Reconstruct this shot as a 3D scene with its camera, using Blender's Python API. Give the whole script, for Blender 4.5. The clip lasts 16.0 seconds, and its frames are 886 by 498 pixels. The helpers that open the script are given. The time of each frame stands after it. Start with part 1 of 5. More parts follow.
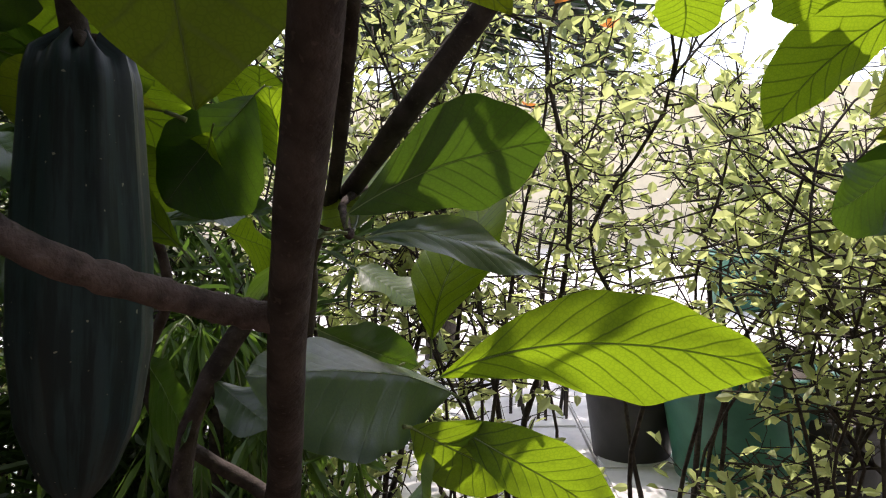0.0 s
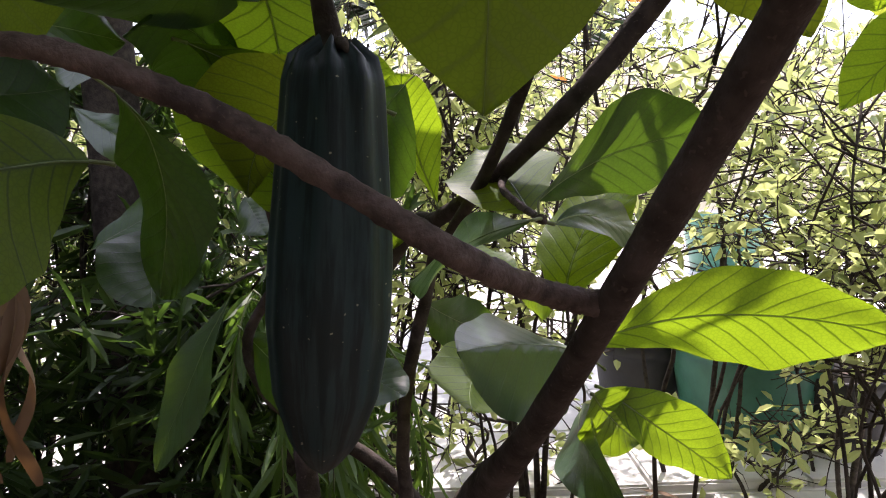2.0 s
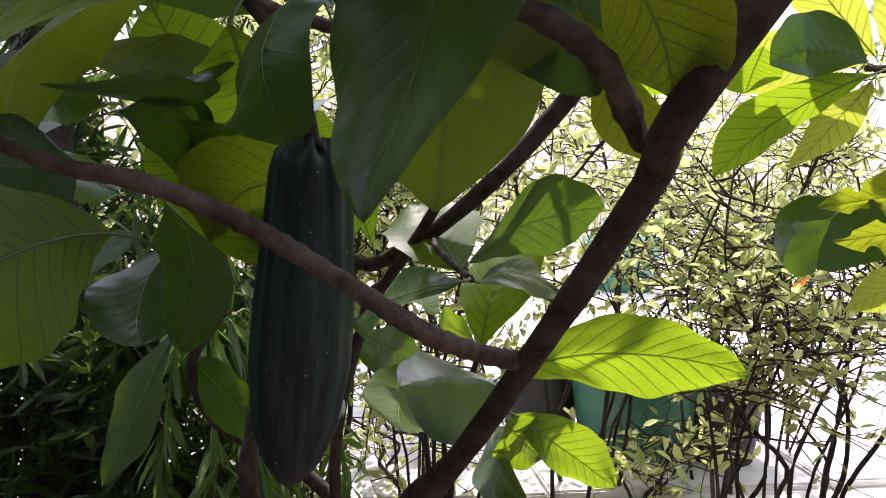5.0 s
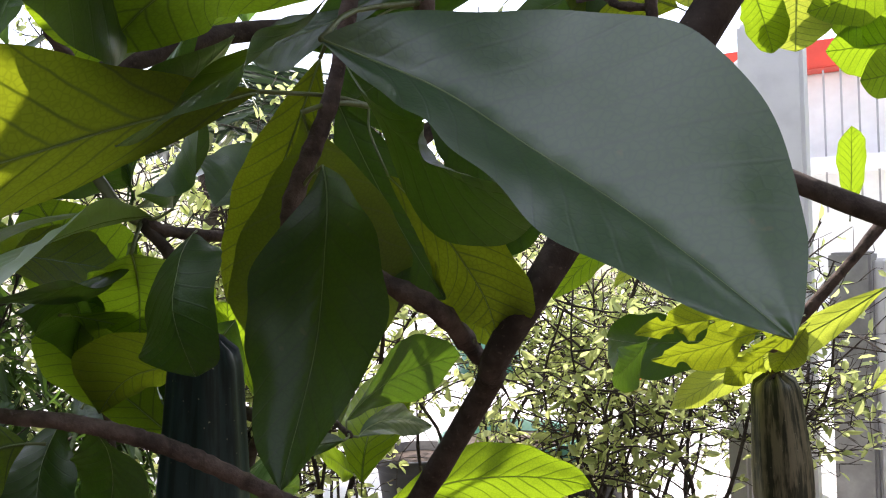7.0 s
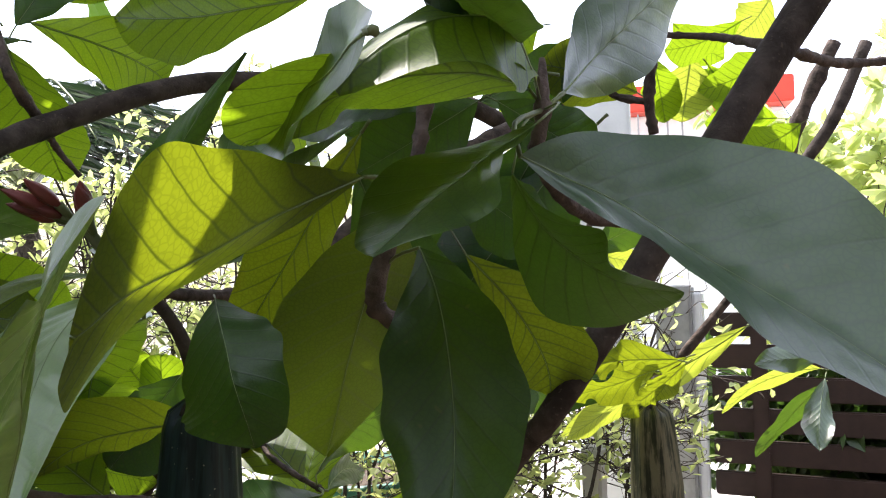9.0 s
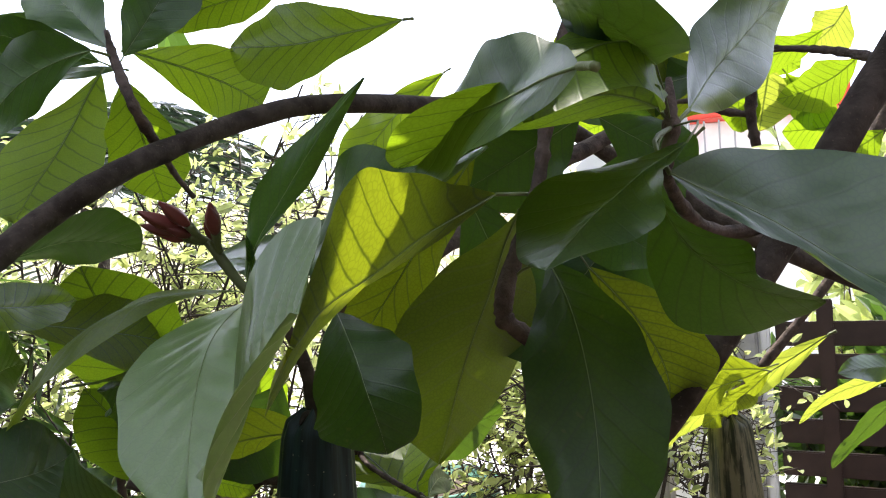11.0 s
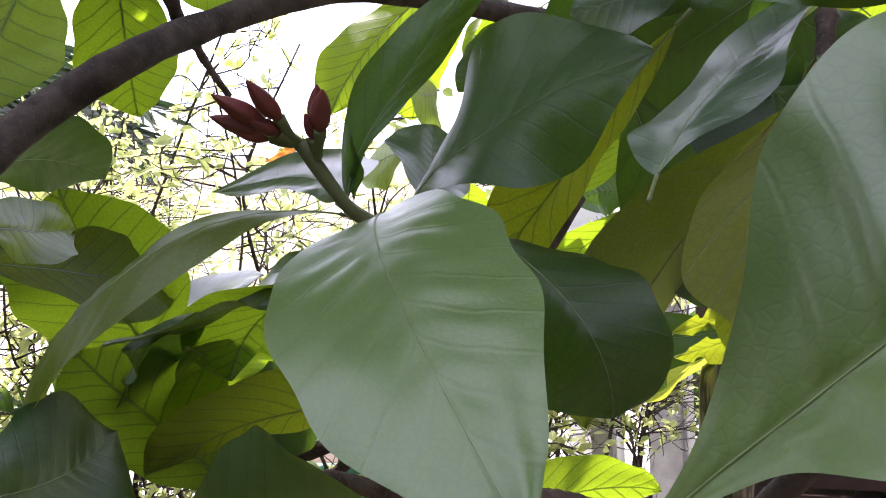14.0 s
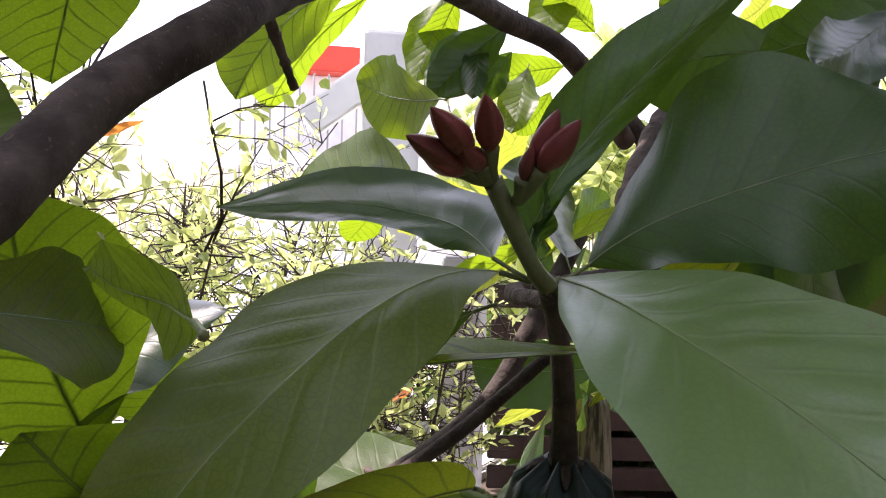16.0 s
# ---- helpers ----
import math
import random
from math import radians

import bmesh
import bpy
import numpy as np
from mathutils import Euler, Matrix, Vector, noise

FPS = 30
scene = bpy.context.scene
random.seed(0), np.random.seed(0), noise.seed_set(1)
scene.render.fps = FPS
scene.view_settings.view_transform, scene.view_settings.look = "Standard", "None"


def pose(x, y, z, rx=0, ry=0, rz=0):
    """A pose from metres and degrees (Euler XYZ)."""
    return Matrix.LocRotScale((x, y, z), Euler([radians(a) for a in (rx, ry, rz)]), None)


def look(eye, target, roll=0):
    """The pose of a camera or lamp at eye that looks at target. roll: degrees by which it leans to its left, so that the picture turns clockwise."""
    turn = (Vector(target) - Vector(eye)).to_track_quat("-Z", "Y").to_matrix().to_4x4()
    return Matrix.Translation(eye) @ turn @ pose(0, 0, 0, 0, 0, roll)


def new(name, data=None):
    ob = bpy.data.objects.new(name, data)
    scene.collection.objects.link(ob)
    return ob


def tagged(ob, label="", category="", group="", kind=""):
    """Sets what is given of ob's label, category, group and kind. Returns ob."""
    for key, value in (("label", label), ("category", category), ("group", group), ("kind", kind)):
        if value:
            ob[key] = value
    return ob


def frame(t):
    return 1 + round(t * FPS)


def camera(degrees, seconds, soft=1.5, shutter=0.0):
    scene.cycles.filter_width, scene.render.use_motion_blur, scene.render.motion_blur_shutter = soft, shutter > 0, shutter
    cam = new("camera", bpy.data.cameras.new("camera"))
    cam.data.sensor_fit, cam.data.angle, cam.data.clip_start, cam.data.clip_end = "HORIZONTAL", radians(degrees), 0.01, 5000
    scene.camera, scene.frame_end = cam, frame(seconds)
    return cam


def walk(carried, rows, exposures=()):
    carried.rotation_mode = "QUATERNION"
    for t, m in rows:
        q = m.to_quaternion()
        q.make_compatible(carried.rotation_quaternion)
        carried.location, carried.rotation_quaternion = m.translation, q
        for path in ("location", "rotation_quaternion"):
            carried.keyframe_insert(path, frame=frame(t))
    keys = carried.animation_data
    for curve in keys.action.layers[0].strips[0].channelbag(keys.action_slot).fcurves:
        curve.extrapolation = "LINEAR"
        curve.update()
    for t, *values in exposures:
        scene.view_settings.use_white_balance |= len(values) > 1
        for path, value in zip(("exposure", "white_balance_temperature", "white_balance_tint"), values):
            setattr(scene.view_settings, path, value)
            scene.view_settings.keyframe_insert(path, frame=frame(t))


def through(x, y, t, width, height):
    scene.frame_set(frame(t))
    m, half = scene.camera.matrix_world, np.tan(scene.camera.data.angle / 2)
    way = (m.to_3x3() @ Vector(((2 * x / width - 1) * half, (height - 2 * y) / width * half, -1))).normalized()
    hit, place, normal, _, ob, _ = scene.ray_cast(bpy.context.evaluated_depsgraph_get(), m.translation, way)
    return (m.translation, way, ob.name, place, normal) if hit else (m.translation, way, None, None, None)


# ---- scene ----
cam = camera(59.1, 16.0, soft=1.1)
EXPOSURES = [(0.0, 0.2, 6500, 24), (1.5, 0.5, 6450, 27), (3.0, 1.0, 6400, 32), (6.5, 0.72, 6400, 24), (8.5, 1.05, 6450, 18), (11.0, 1.0, 6450, 18), (13.5, 1.35, 6400, 26), (14.5, 1.38, 6400, 32), (16.0, 0.95, 6600, 30)]
PATH = [
    (0, (0.014, -0.032, 0.857), (-0.037, 1.962, 0.709), -1.0),
    (0.5, (-0.017, -0.038, 0.866), (-0.139, 1.953, 0.721), -0.5),
    (1, (-0.06, -0.04, 0.873), (-0.189, 1.95, 0.718), -0.9),
    (1.5, (-0.099, -0.059, 0.875), (-0.166, 1.932, 0.701), -1.4),
    (2, (-0.143, -0.076, 0.877), (-0.103, 1.909, 0.639), -1.3),
    (2.5, (-0.164, -0.09, 0.881), (-0.044, 1.888, 0.609), -1.5),
    (3, (-0.169, -0.098, 0.889), (-0.072, 1.879, 0.599), -1.1),
    (5.3, (-0.184, -0.23, 0.94), (0.155, 1.732, 0.747), 1.2),
    (5.5, (-0.187, -0.258, 0.948), (0.201, 1.697, 0.771), 0.6),
    (6, (-0.194, -0.289, 0.975), (0.225, 1.661, 0.83), -1.5),
    (6.5, (-0.193, -0.31, 0.996), (0.276, 1.63, 0.879), -2.4),
    (7, (-0.206, -0.298, 1.018), (0.411, 1.604, 1.004), -2.3),
    (7.5, (-0.26, -0.288, 1.036), (0.451, 1.581, 1.026), -3.4),
    (8, (-0.307, -0.261, 1.042), (0.562, 1.541, 1.025), -2.6),
    (8.5, (-0.348, -0.264, 1.051), (0.664, 1.461, 1.077), -2.1),
    (8.7, (-0.358, -0.265, 1.054), (0.701, 1.431, 1.081), -2.0),
    (11, (-0.425, -0.258, 1.058), (0.536, 1.494, 1.126), -2.8),
    (11.5, (-0.451, -0.248, 1.056), (0.405, 1.56, 1.078), -1.7),
    (12, (-0.452, -0.196, 1.04), (0.405, 1.61, 1.072), -3.2),
    (12.5, (-0.465, -0.143, 1.032), (0.512, 1.603, 1.023), -2.4),
    (13, (-0.477, -0.098, 1.033), (0.549, 1.619, 1.02), -4.4),
    (13.5, (-0.485, -0.071, 1.028), (0.612, 1.602, 1.018), -3.1),
    (14, (-0.517, -0.022, 1.038), (0.731, 1.54, 0.99), -2.9),
    (14.5, (-0.548, 0.039, 1.046), (0.836, 1.479, 0.955), -2.6),
    (15, (-0.57, 0.094, 1.063), (0.952, 1.387, 0.959), -2.6),
    (15.5, (-0.59, 0.164, 1.082), (1.025, 1.341, 1.002), -1.7),
    (16, (-0.594, 0.237, 1.079), (1.101, 1.296, 0.996), 1.7),
]
walk(cam, [(t, look(*p)) for t, *p in PATH], EXPOSURES)


# ---- sky and sun ----
SUN_AZ, SUN_EL = 5, 60   # degrees east of the first view, degrees above the horizon
world = bpy.data.worlds.new("sky")
scene.world = world
world.use_nodes = True
wn, wl = world.node_tree.nodes, world.node_tree.links
sky = wn.new("ShaderNodeTexSky")
sky.sky_type = 'NISHITA'
sky.sun_disc = False
sky.sun_elevation = radians(SUN_EL)
sky.sun_rotation = radians(SUN_AZ)
sky.dust_density, sky.air_density, sky.ozone_density = 1.3, 1.0, 0.8
haze = wn.new("ShaderNodeHueSaturation")
haze.inputs["Saturation"].default_value = 0.6
wl.new(sky.outputs[0], haze.inputs["Color"])
# thin bright cloud over the whole sky
cloud = wn.new("ShaderNodeMixRGB")
cloud.blend_type = 'ADD'
cloud.inputs[0].default_value = 1.0
cloud.inputs[2].default_value = (4.05, 4.4, 4.9, 1.0)
wl.new(haze.outputs[0], cloud.inputs[1])
wl.new(cloud.outputs[0], wn["Background"].inputs[0])
wn["Background"].inputs[1].default_value = 0.15
sun_data = bpy.data.lights.new("sun", 'SUN')
sun_data.energy, sun_data.angle, sun_data.color = 5.0, radians(0.6), (1.0, 0.95, 0.86)
sun = new("sun", sun_data)
sd = Vector((math.sin(radians(SUN_AZ)) * math.cos(radians(SUN_EL)), math.cos(radians(SUN_AZ)) * math.cos(radians(SUN_EL)), math.sin(radians(SUN_EL))))
sun.matrix_world = look(sd * 20, (0, 0, 0))

# ---- materials ----
class Nodes:
    """Short hand for a node tree."""
    def __init__(self, name):
        self.m = bpy.data.materials.new(name)
        self.m.use_nodes = True
        self.n, self.l = self.m.node_tree.nodes, self.m.node_tree.links
        self.b = self.n["Principled BSDF"]
        self.out = self.n["Material Output"]

    def add(self, kind, **inputs):
        node = self.n.new("ShaderNode" + kind)
        for key, value in inputs.items():
            self.put(node, key, value)
        return node

    def put(self, node, key, value):
        sock = node.inputs[int(key[1:])] if key[0] == "i" and key[1:].isdigit() else node.inputs[key.replace("_", " ")]
        if isinstance(value, bpy.types.NodeSocket):
            self.l.new(value, sock)
        else:
            sock.default_value = value

    def math(self, op, a, b=0.0, c=0.0, clamp=False):
        node = self.n.new("ShaderNodeMath")
        node.operation, node.use_clamp = op, clamp
        for i, v in enumerate((a, b, c)):
            self.put(node, "i%d" % i, v)
        return node.outputs[0]

    def mix(self, f, a, b):
        node = self.n.new("ShaderNodeMixRGB")
        self.put(node, "i0", f)
        self.put(node, "i1", a)
        self.put(node, "i2", b)
        return node.outputs[0]

    def ramp(self, f, lo, hi):
        node = self.n.new("ShaderNodeMapRange")
        node.interpolation_type = 'SMOOTHSTEP'
        for i, v in enumerate((f, lo, hi, 0.0, 1.0)):
            self.put(node, "i%d" % i, v)
        return node.outputs[0]

    def noise(self, scale, detail=4.0, coord=None, rough=0.55):
        node = self.add("TexNoise", Scale=scale, Detail=detail, Roughness=rough)
        if coord is not None:
            self.l.new(coord, node.inputs["Vector"])
        return node.outputs["Fac"]

    def bump(self, height, strength, distance=0.002, normal=None):
        node = self.add("Bump", Height=height, Strength=strength, Distance=distance)
        if normal is not None:
            self.l.new(normal, node.inputs["Normal"])
        return node.outputs[0]


def rgb(r, g, b):
    return (r, g, b, 1.0)


def leaf_material(name, top, glow, through, rough, gloss, wax=0.3, veins=11.0, vein_colour=(0.30, 0.36, 0.12), vein_dark=0.88, quilt=0.5, pale=0.2):
    """Leaf blade: wax-coated skin over tissue that lets light through, with midrib, side veins and a fine net. UV:
    along, across.
    """
    k = Nodes(name)
    uv = k.add("UVMap").outputs[0]
    sep = k.add("SeparateXYZ", Vector=uv)
    u, y = sep.outputs[0], sep.outputs[1]
    a = k.math('ABSOLUTE', k.math('SUBTRACT', k.math('MULTIPLY', y, 2.0), 1.0))
    info = k.add("ObjectInfo").outputs["Random"]
    pos = k.add("TexCoord").outputs["Object"]
    wob = k.math('MULTIPLY', k.math('SUBTRACT', k.noise(30.0, 2.0, pos), 0.5), 0.35)
    phase = k.math('ADD', k.math('SUBTRACT', k.math('MULTIPLY', u, veins), k.math('MULTIPLY', k.math('POWER', a, 0.8), 2.3)), wob)
    side = k.math('ABSOLUTE', k.math('SUBTRACT', k.math('FRACT', phase), 0.5))
    taper = k.math('SUBTRACT', 0.13, k.math('MULTIPLY', a, 0.085))
    lateral = k.math('SUBTRACT', 1.0, k.ramp(side, 0.0, taper))
    mid = k.math('SUBTRACT', 1.0, k.ramp(a, 0.008, k.math('SUBTRACT', 0.06, k.math('MULTIPLY', u, 0.035))))
    net = k.add("TexVoronoi", Scale=260.0, Vector=pos)
    net.feature = 'DISTANCE_TO_EDGE'
    fine = k.math('SUBTRACT', 1.0, k.ramp(net.outputs["Distance"], 0.0, 0.18))
    vein = k.math('MAXIMUM', mid, k.math('MULTIPLY', lateral, 0.9), clamp=True)
    blotch = k.noise(16.0, 4.0, pos)
    big = k.noise(5.0, 2.0, pos)
    tone = k.math('ADD', k.math('MULTIPLY', blotch, 0.35), k.math('MULTIPLY', info, 0.5))
    col = k.mix(tone, rgb(*[v * 0.72 for v in top]), rgb(*[v * 1.3 for v in top]))
    col = k.mix(k.math('MULTIPLY', vein, pale), col, rgb(*vein_colour))
    spots = k.math('MULTIPLY', k.ramp(k.noise(120.0, 1.0, pos), 0.74, 0.80), 0.5)
    col = k.mix(spots, col, rgb(0.10, 0.09, 0.03))
    lit = k.mix(k.math('ADD', k.math('MULTIPLY', big, 0.5), k.math('MULTIPLY', info, 0.3)), rgb(*[v * 0.8 for v in glow]), rgb(*[v * 1.15 for v in glow]))
    lit = k.mix(k.math('MULTIPLY', fine, 0.35), lit, rgb(*[v * 0.45 for v in glow]))
    lit = k.mix(k.math('MULTIPLY', vein, vein_dark), lit, rgb(glow[0] * 0.12, glow[1] * 0.17, glow[2] * 0.25))
    relief = k.math('SUBTRACT', k.math('MULTIPLY', k.noise(70.0, 3.0, pos), 0.3), k.math('ADD', k.math('MULTIPLY', vein, 0.25 * quilt), k.math('MULTIPLY', fine, 0.025)))
    relief = k.math('ADD', relief, k.math('MULTIPLY', k.math('COSINE', k.math('MULTIPLY', side, 6.283)), -0.35 * quilt))
    swell = k.noise(22.0, 1.0, pos)
    nrm = k.bump(k.math('ADD', relief, k.math('MULTIPLY', swell, 3.5)), 0.65, 0.0016)
    k.put(k.b, "Base_Color", col)
    k.put(k.b, "Roughness", k.math('ADD', rough, k.math('MULTIPLY', blotch, 0.16)))
    k.put(k.b, "Specular_IOR_Level", gloss)
    k.put(k.b, "Coat_Weight", wax)
    k.put(k.b, "Coat_Roughness", rough * 0.8)
    k.put(k.b, "Coat_IOR", 1.6)
    k.put(k.b, "Normal", nrm)
    tr = k.add("BsdfTranslucent", Color=lit, Normal=nrm)
    mixs = k.add("MixShader", i0=through, i1=k.b.outputs[0], i2=tr.outputs[0])
    k.l.new(mixs.outputs[0], k.out.inputs[0])
    return k.m


def bark_material(name, dark, light, scale=60.0, freckle=0.0):
    k = Nodes(name)
    pos = k.add("TexCoord").outputs["Object"]
    n1, n2 = k.noise(scale, 5.0, pos), k.noise(scale * 0.2, 3.0, pos)
    col = k.mix(k.ramp(k.math('ADD', k.math('MULTIPLY', n1, 0.6), k.math('MULTIPLY', n2, 0.4)), 0.35, 0.65), rgb(*dark), rgb(*light))
    speck = k.ramp(k.noise(scale * 6.0, 1.0, pos), 0.66, 0.72)
    col = k.mix(k.math('MULTIPLY', speck, freckle), col, rgb(light[0] * 1.7, light[1] * 1.6, light[2] * 1.5))
    k.put(k.b, "Base_Color", col)
    k.put(k.b, "Roughness", 0.85)
    k.put(k.b, "Specular_IOR_Level", 0.2)
    k.put(k.b, "Normal", k.bump(k.math('ADD', n1, k.math('MULTIPLY', k.noise(scale * 4, 3.0, pos), 0.4)), 0.7, 0.003))
    return k.m


def plain_material(name, colour, rough=0.7, scale=25.0, vary=0.25, metallic=0.0, bump=0.25):
    k = Nodes(name)
    pos = k.add("TexCoord").outputs["Object"]
    info = k.add("ObjectInfo").outputs["Random"]
    f = k.math('ADD', k.math('MULTIPLY', k.noise(scale, 5.0, pos), 0.6), k.math('ADD', k.math('MULTIPLY', k.noise(scale * 0.15, 3.0, pos), 0.4), k.math('MULTIPLY', info, 0.15)))
    f = k.ramp(f, 0.3, 0.75)
    k.put(k.b, "Base_Color", k.mix(f, rgb(*[c * (1 - vary) for c in colour]), rgb(*[min(1, c * (1 + vary)) for c in colour])))
    k.put(k.b, "Roughness", rough)
    k.put(k.b, "Metallic", metallic)
    k.put(k.b, "Normal", k.bump(k.noise(scale * 5, 4.0, pos), bump, 0.003))
    return k.m


def foliage_material(name, a, b, glow, through=0.45, rough=0.4):
    """Small leaves: colour by island."""
    k = Nodes(name)
    r = k.add("NewGeometry").outputs["Random Per Island"]
    col = k.mix(r, rgb(*a), rgb(*b))
    k.put(k.b, "Base_Color", col)
    k.put(k.b, "Roughness", rough)
    tr = k.add("BsdfTranslucent", Color=k.mix(r, rgb(*[v * 0.7 for v in glow]), rgb(*[min(1, v * 1.25) for v in glow])))
    mixs = k.add("MixShader", i0=through, i1=k.b.outputs[0], i2=tr.outputs[0])
    k.l.new(mixs.outputs[0], k.out.inputs[0])
    return k.m


def fruit_material(name, dark, light, stripe):
    """Waxy rind with ribs lighter than the furrows, blotches and small pale scars."""
    k = Nodes(name)
    uv = k.add("UVMap").outputs[0]
    sep = k.add("SeparateXYZ", Vector=uv)
    pos = k.add("TexCoord").outputs["Object"]
    wide = k.add("CombineXYZ", X=k.math('MULTIPLY', sep.outputs[0], stripe), Y=k.math('MULTIPLY', sep.outputs[1], 1.3))
    band = k.ramp(k.noise(1.6, 4.0, wide.outputs[0], 0.65), 0.36, 0.64)
    f = k.ramp(k.math('ADD', k.math('MULTIPLY', band, 0.65), k.math('MULTIPLY', k.noise(35.0, 5.0, pos), 0.5)), 0.30, 0.85)
    col = k.mix(f, rgb(*dark), rgb(*light))
    scar = k.ramp(k.noise(330.0, 0.0, pos), 0.82, 0.86)
    col = k.mix(scar, col, rgb(0.24, 0.24, 0.17))
    k.put(k.b, "Base_Color", col)
    k.put(k.b, "Roughness", k.math('ADD', 0.34, k.math('MULTIPLY', k.noise(50.0, 3.0, pos), 0.2)))
    k.put(k.b, "Specular_IOR_Level", 0.3)
    k.put(k.b, "Normal", k.bump(k.noise(60.0, 4.0, pos), 0.25, 0.002))
    return k.m


LEAF = {
    "young": leaf_material("leaf_young", (0.055, 0.11, 0.012), (0.33, 0.51, 0.012), 0.48, 0.42, 0.45, 0.12),
    "olive": leaf_material("leaf_olive", (0.05, 0.075, 0.010), (0.34, 0.42, 0.012), 0.48, 0.45, 0.35, 0.06, pale=0.34),
    # bluish base and extra gloss put sky sheen on the leaves given it
    "waxy_sheen": leaf_material("leaf_waxy_sheen", (0.026, 0.068, 0.030), (0.20, 0.36, 0.02), 0.20, 0.33, 0.75, 0.55, vein_dark=0.5, pale=0.06),
    # paler base holds the brightness of leaves that catch sun and sky
    "satin_lit": leaf_material("leaf_satin_lit", (0.075, 0.150, 0.030), (0.26, 0.42, 0.03), 0.20, 0.36, 0.75, 0.55, vein_dark=0.45, quilt=0.7, pale=0.10),
    "dull": leaf_material("leaf_dull", (0.052, 0.088, 0.012), (0.32, 0.44, 0.015), 0.34, 0.40, 0.38, 0.08, vein_dark=0.6, pale=0.30),
    "mature": leaf_material("leaf_mature", (0.014, 0.052, 0.010), (0.15, 0.30, 0.015), 0.26, 0.34, 0.45, 0.1, vein_dark=0.7, pale=0.10),
    "yellowing": leaf_material("leaf_yellowing", (0.11, 0.14, 0.03), (0.46, 0.54, 0.05), 0.50, 0.40, 0.5),
}
STALK = plain_material("leaf_stalk", (0.12, 0.15, 0.05), 0.5, 60.0, 0.3)
MIDRIB = plain_material("leaf_midrib", (0.15, 0.21, 0.075), 0.5, 60.0, 0.2)
BARK = bark_material("smooth_bark", (0.036, 0.028, 0.023), (0.098, 0.078, 0.067), 55.0, 0.35)
BARK_SCALY = bark_material("scarred_bark", (0.050, 0.038, 0.033), (0.15, 0.112, 0.096), 90.0, 0.2)
TWIG = bark_material("shrub_bark", (0.03, 0.025, 0.02), (0.085, 0.07, 0.055), 80.0)
RIND = fruit_material("dark_rind", (0.010, 0.019, 0.018), (0.020, 0.041, 0.041), 14.0)
RIND_PALE = fruit_material("striped_rind", (0.022, 0.027, 0.015), (0.18, 0.165, 0.105), 12.0)
BUD = plain_material("red_bud", (0.17, 0.038, 0.034), 0.42, 70.0, 0.35)
BUD_GREEN = plain_material("bud_stalk", (0.11, 0.13, 0.05), 0.5, 60.0, 0.3)
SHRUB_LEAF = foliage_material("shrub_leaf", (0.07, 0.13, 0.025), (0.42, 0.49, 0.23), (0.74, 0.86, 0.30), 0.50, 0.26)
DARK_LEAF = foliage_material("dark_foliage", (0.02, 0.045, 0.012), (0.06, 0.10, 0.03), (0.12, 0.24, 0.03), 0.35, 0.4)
FERN_LEAF = foliage_material("fern_leaf", (0.05, 0.10, 0.025), (0.10, 0.17, 0.045), (0.25, 0.45, 0.05), 0.4, 0.4)
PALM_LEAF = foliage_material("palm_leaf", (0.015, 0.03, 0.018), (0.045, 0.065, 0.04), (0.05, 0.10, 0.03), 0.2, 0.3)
LITTER = foliage_material("dry_leaf", (0.10, 0.055, 0.028), (0.26, 0.17, 0.10), (0.3, 0.15, 0.05), 0.15, 0.7)
DEAD = foliage_material("dead_leaf", (0.24, 0.07, 0.02), (0.42, 0.17, 0.05), (0.75, 0.28, 0.05), 0.4, 0.6)
SOIL = plain_material("soil", (0.085, 0.062, 0.045), 0.95, 30.0, 0.45, bump=0.8)
PAVING = plain_material("pale_paving", (0.68, 0.67, 0.64), 0.8, 18.0, 0.18, bump=0.3)
CONCRETE = plain_material("weathered_concrete", (0.30, 0.295, 0.28), 0.85, 14.0, 0.35, bump=0.5)
RENDER_PALE = plain_material("pale_render", (0.60, 0.60, 0.58), 0.8, 12.0, 0.12)
WHITE = plain_material("white_paint", (0.74, 0.74, 0.72), 0.6, 10.0, 0.08)
RED = plain_material("red_paint", (0.55, 0.045, 0.02), 0.5, 10.0, 0.12)
DARKWOOD = plain_material("dark_stained_wood", (0.032, 0.017, 0.013), 0.5, 22.0, 0.35)
POTGREEN = plain_material("green_glaze", (0.05, 0.19, 0.13), 0.4, 16.0, 0.25)
BLACK = plain_material("black_plastic", (0.03, 0.028, 0.027), 0.55, 20.0, 0.3)
PALE_YELLOW = plain_material("pale_yellow_render", (0.72, 0.66, 0.48), 0.85, 6.0, 0.12)
DARKWALL = plain_material("dark_blocking_wall", (0.075, 0.072, 0.062), 0.9, 6.0, 0.4)
METAL = plain_material("grey_rod", (0.25, 0.25, 0.25), 0.5, 20.0, 0.2)

# ---- building blocks ----
def part(name, bm, material, parent=None, label="", smooth=True):
    """Links a bmesh as one mesh object under a thing or a part."""
    me = bpy.data.meshes.new(name)
    bm.to_mesh(me)
    bm.free()
    me.materials.append(material)
    if smooth:
        me.shade_smooth()
    ob = new(name, me)
    ob.parent = parent
    return tagged(ob, label)


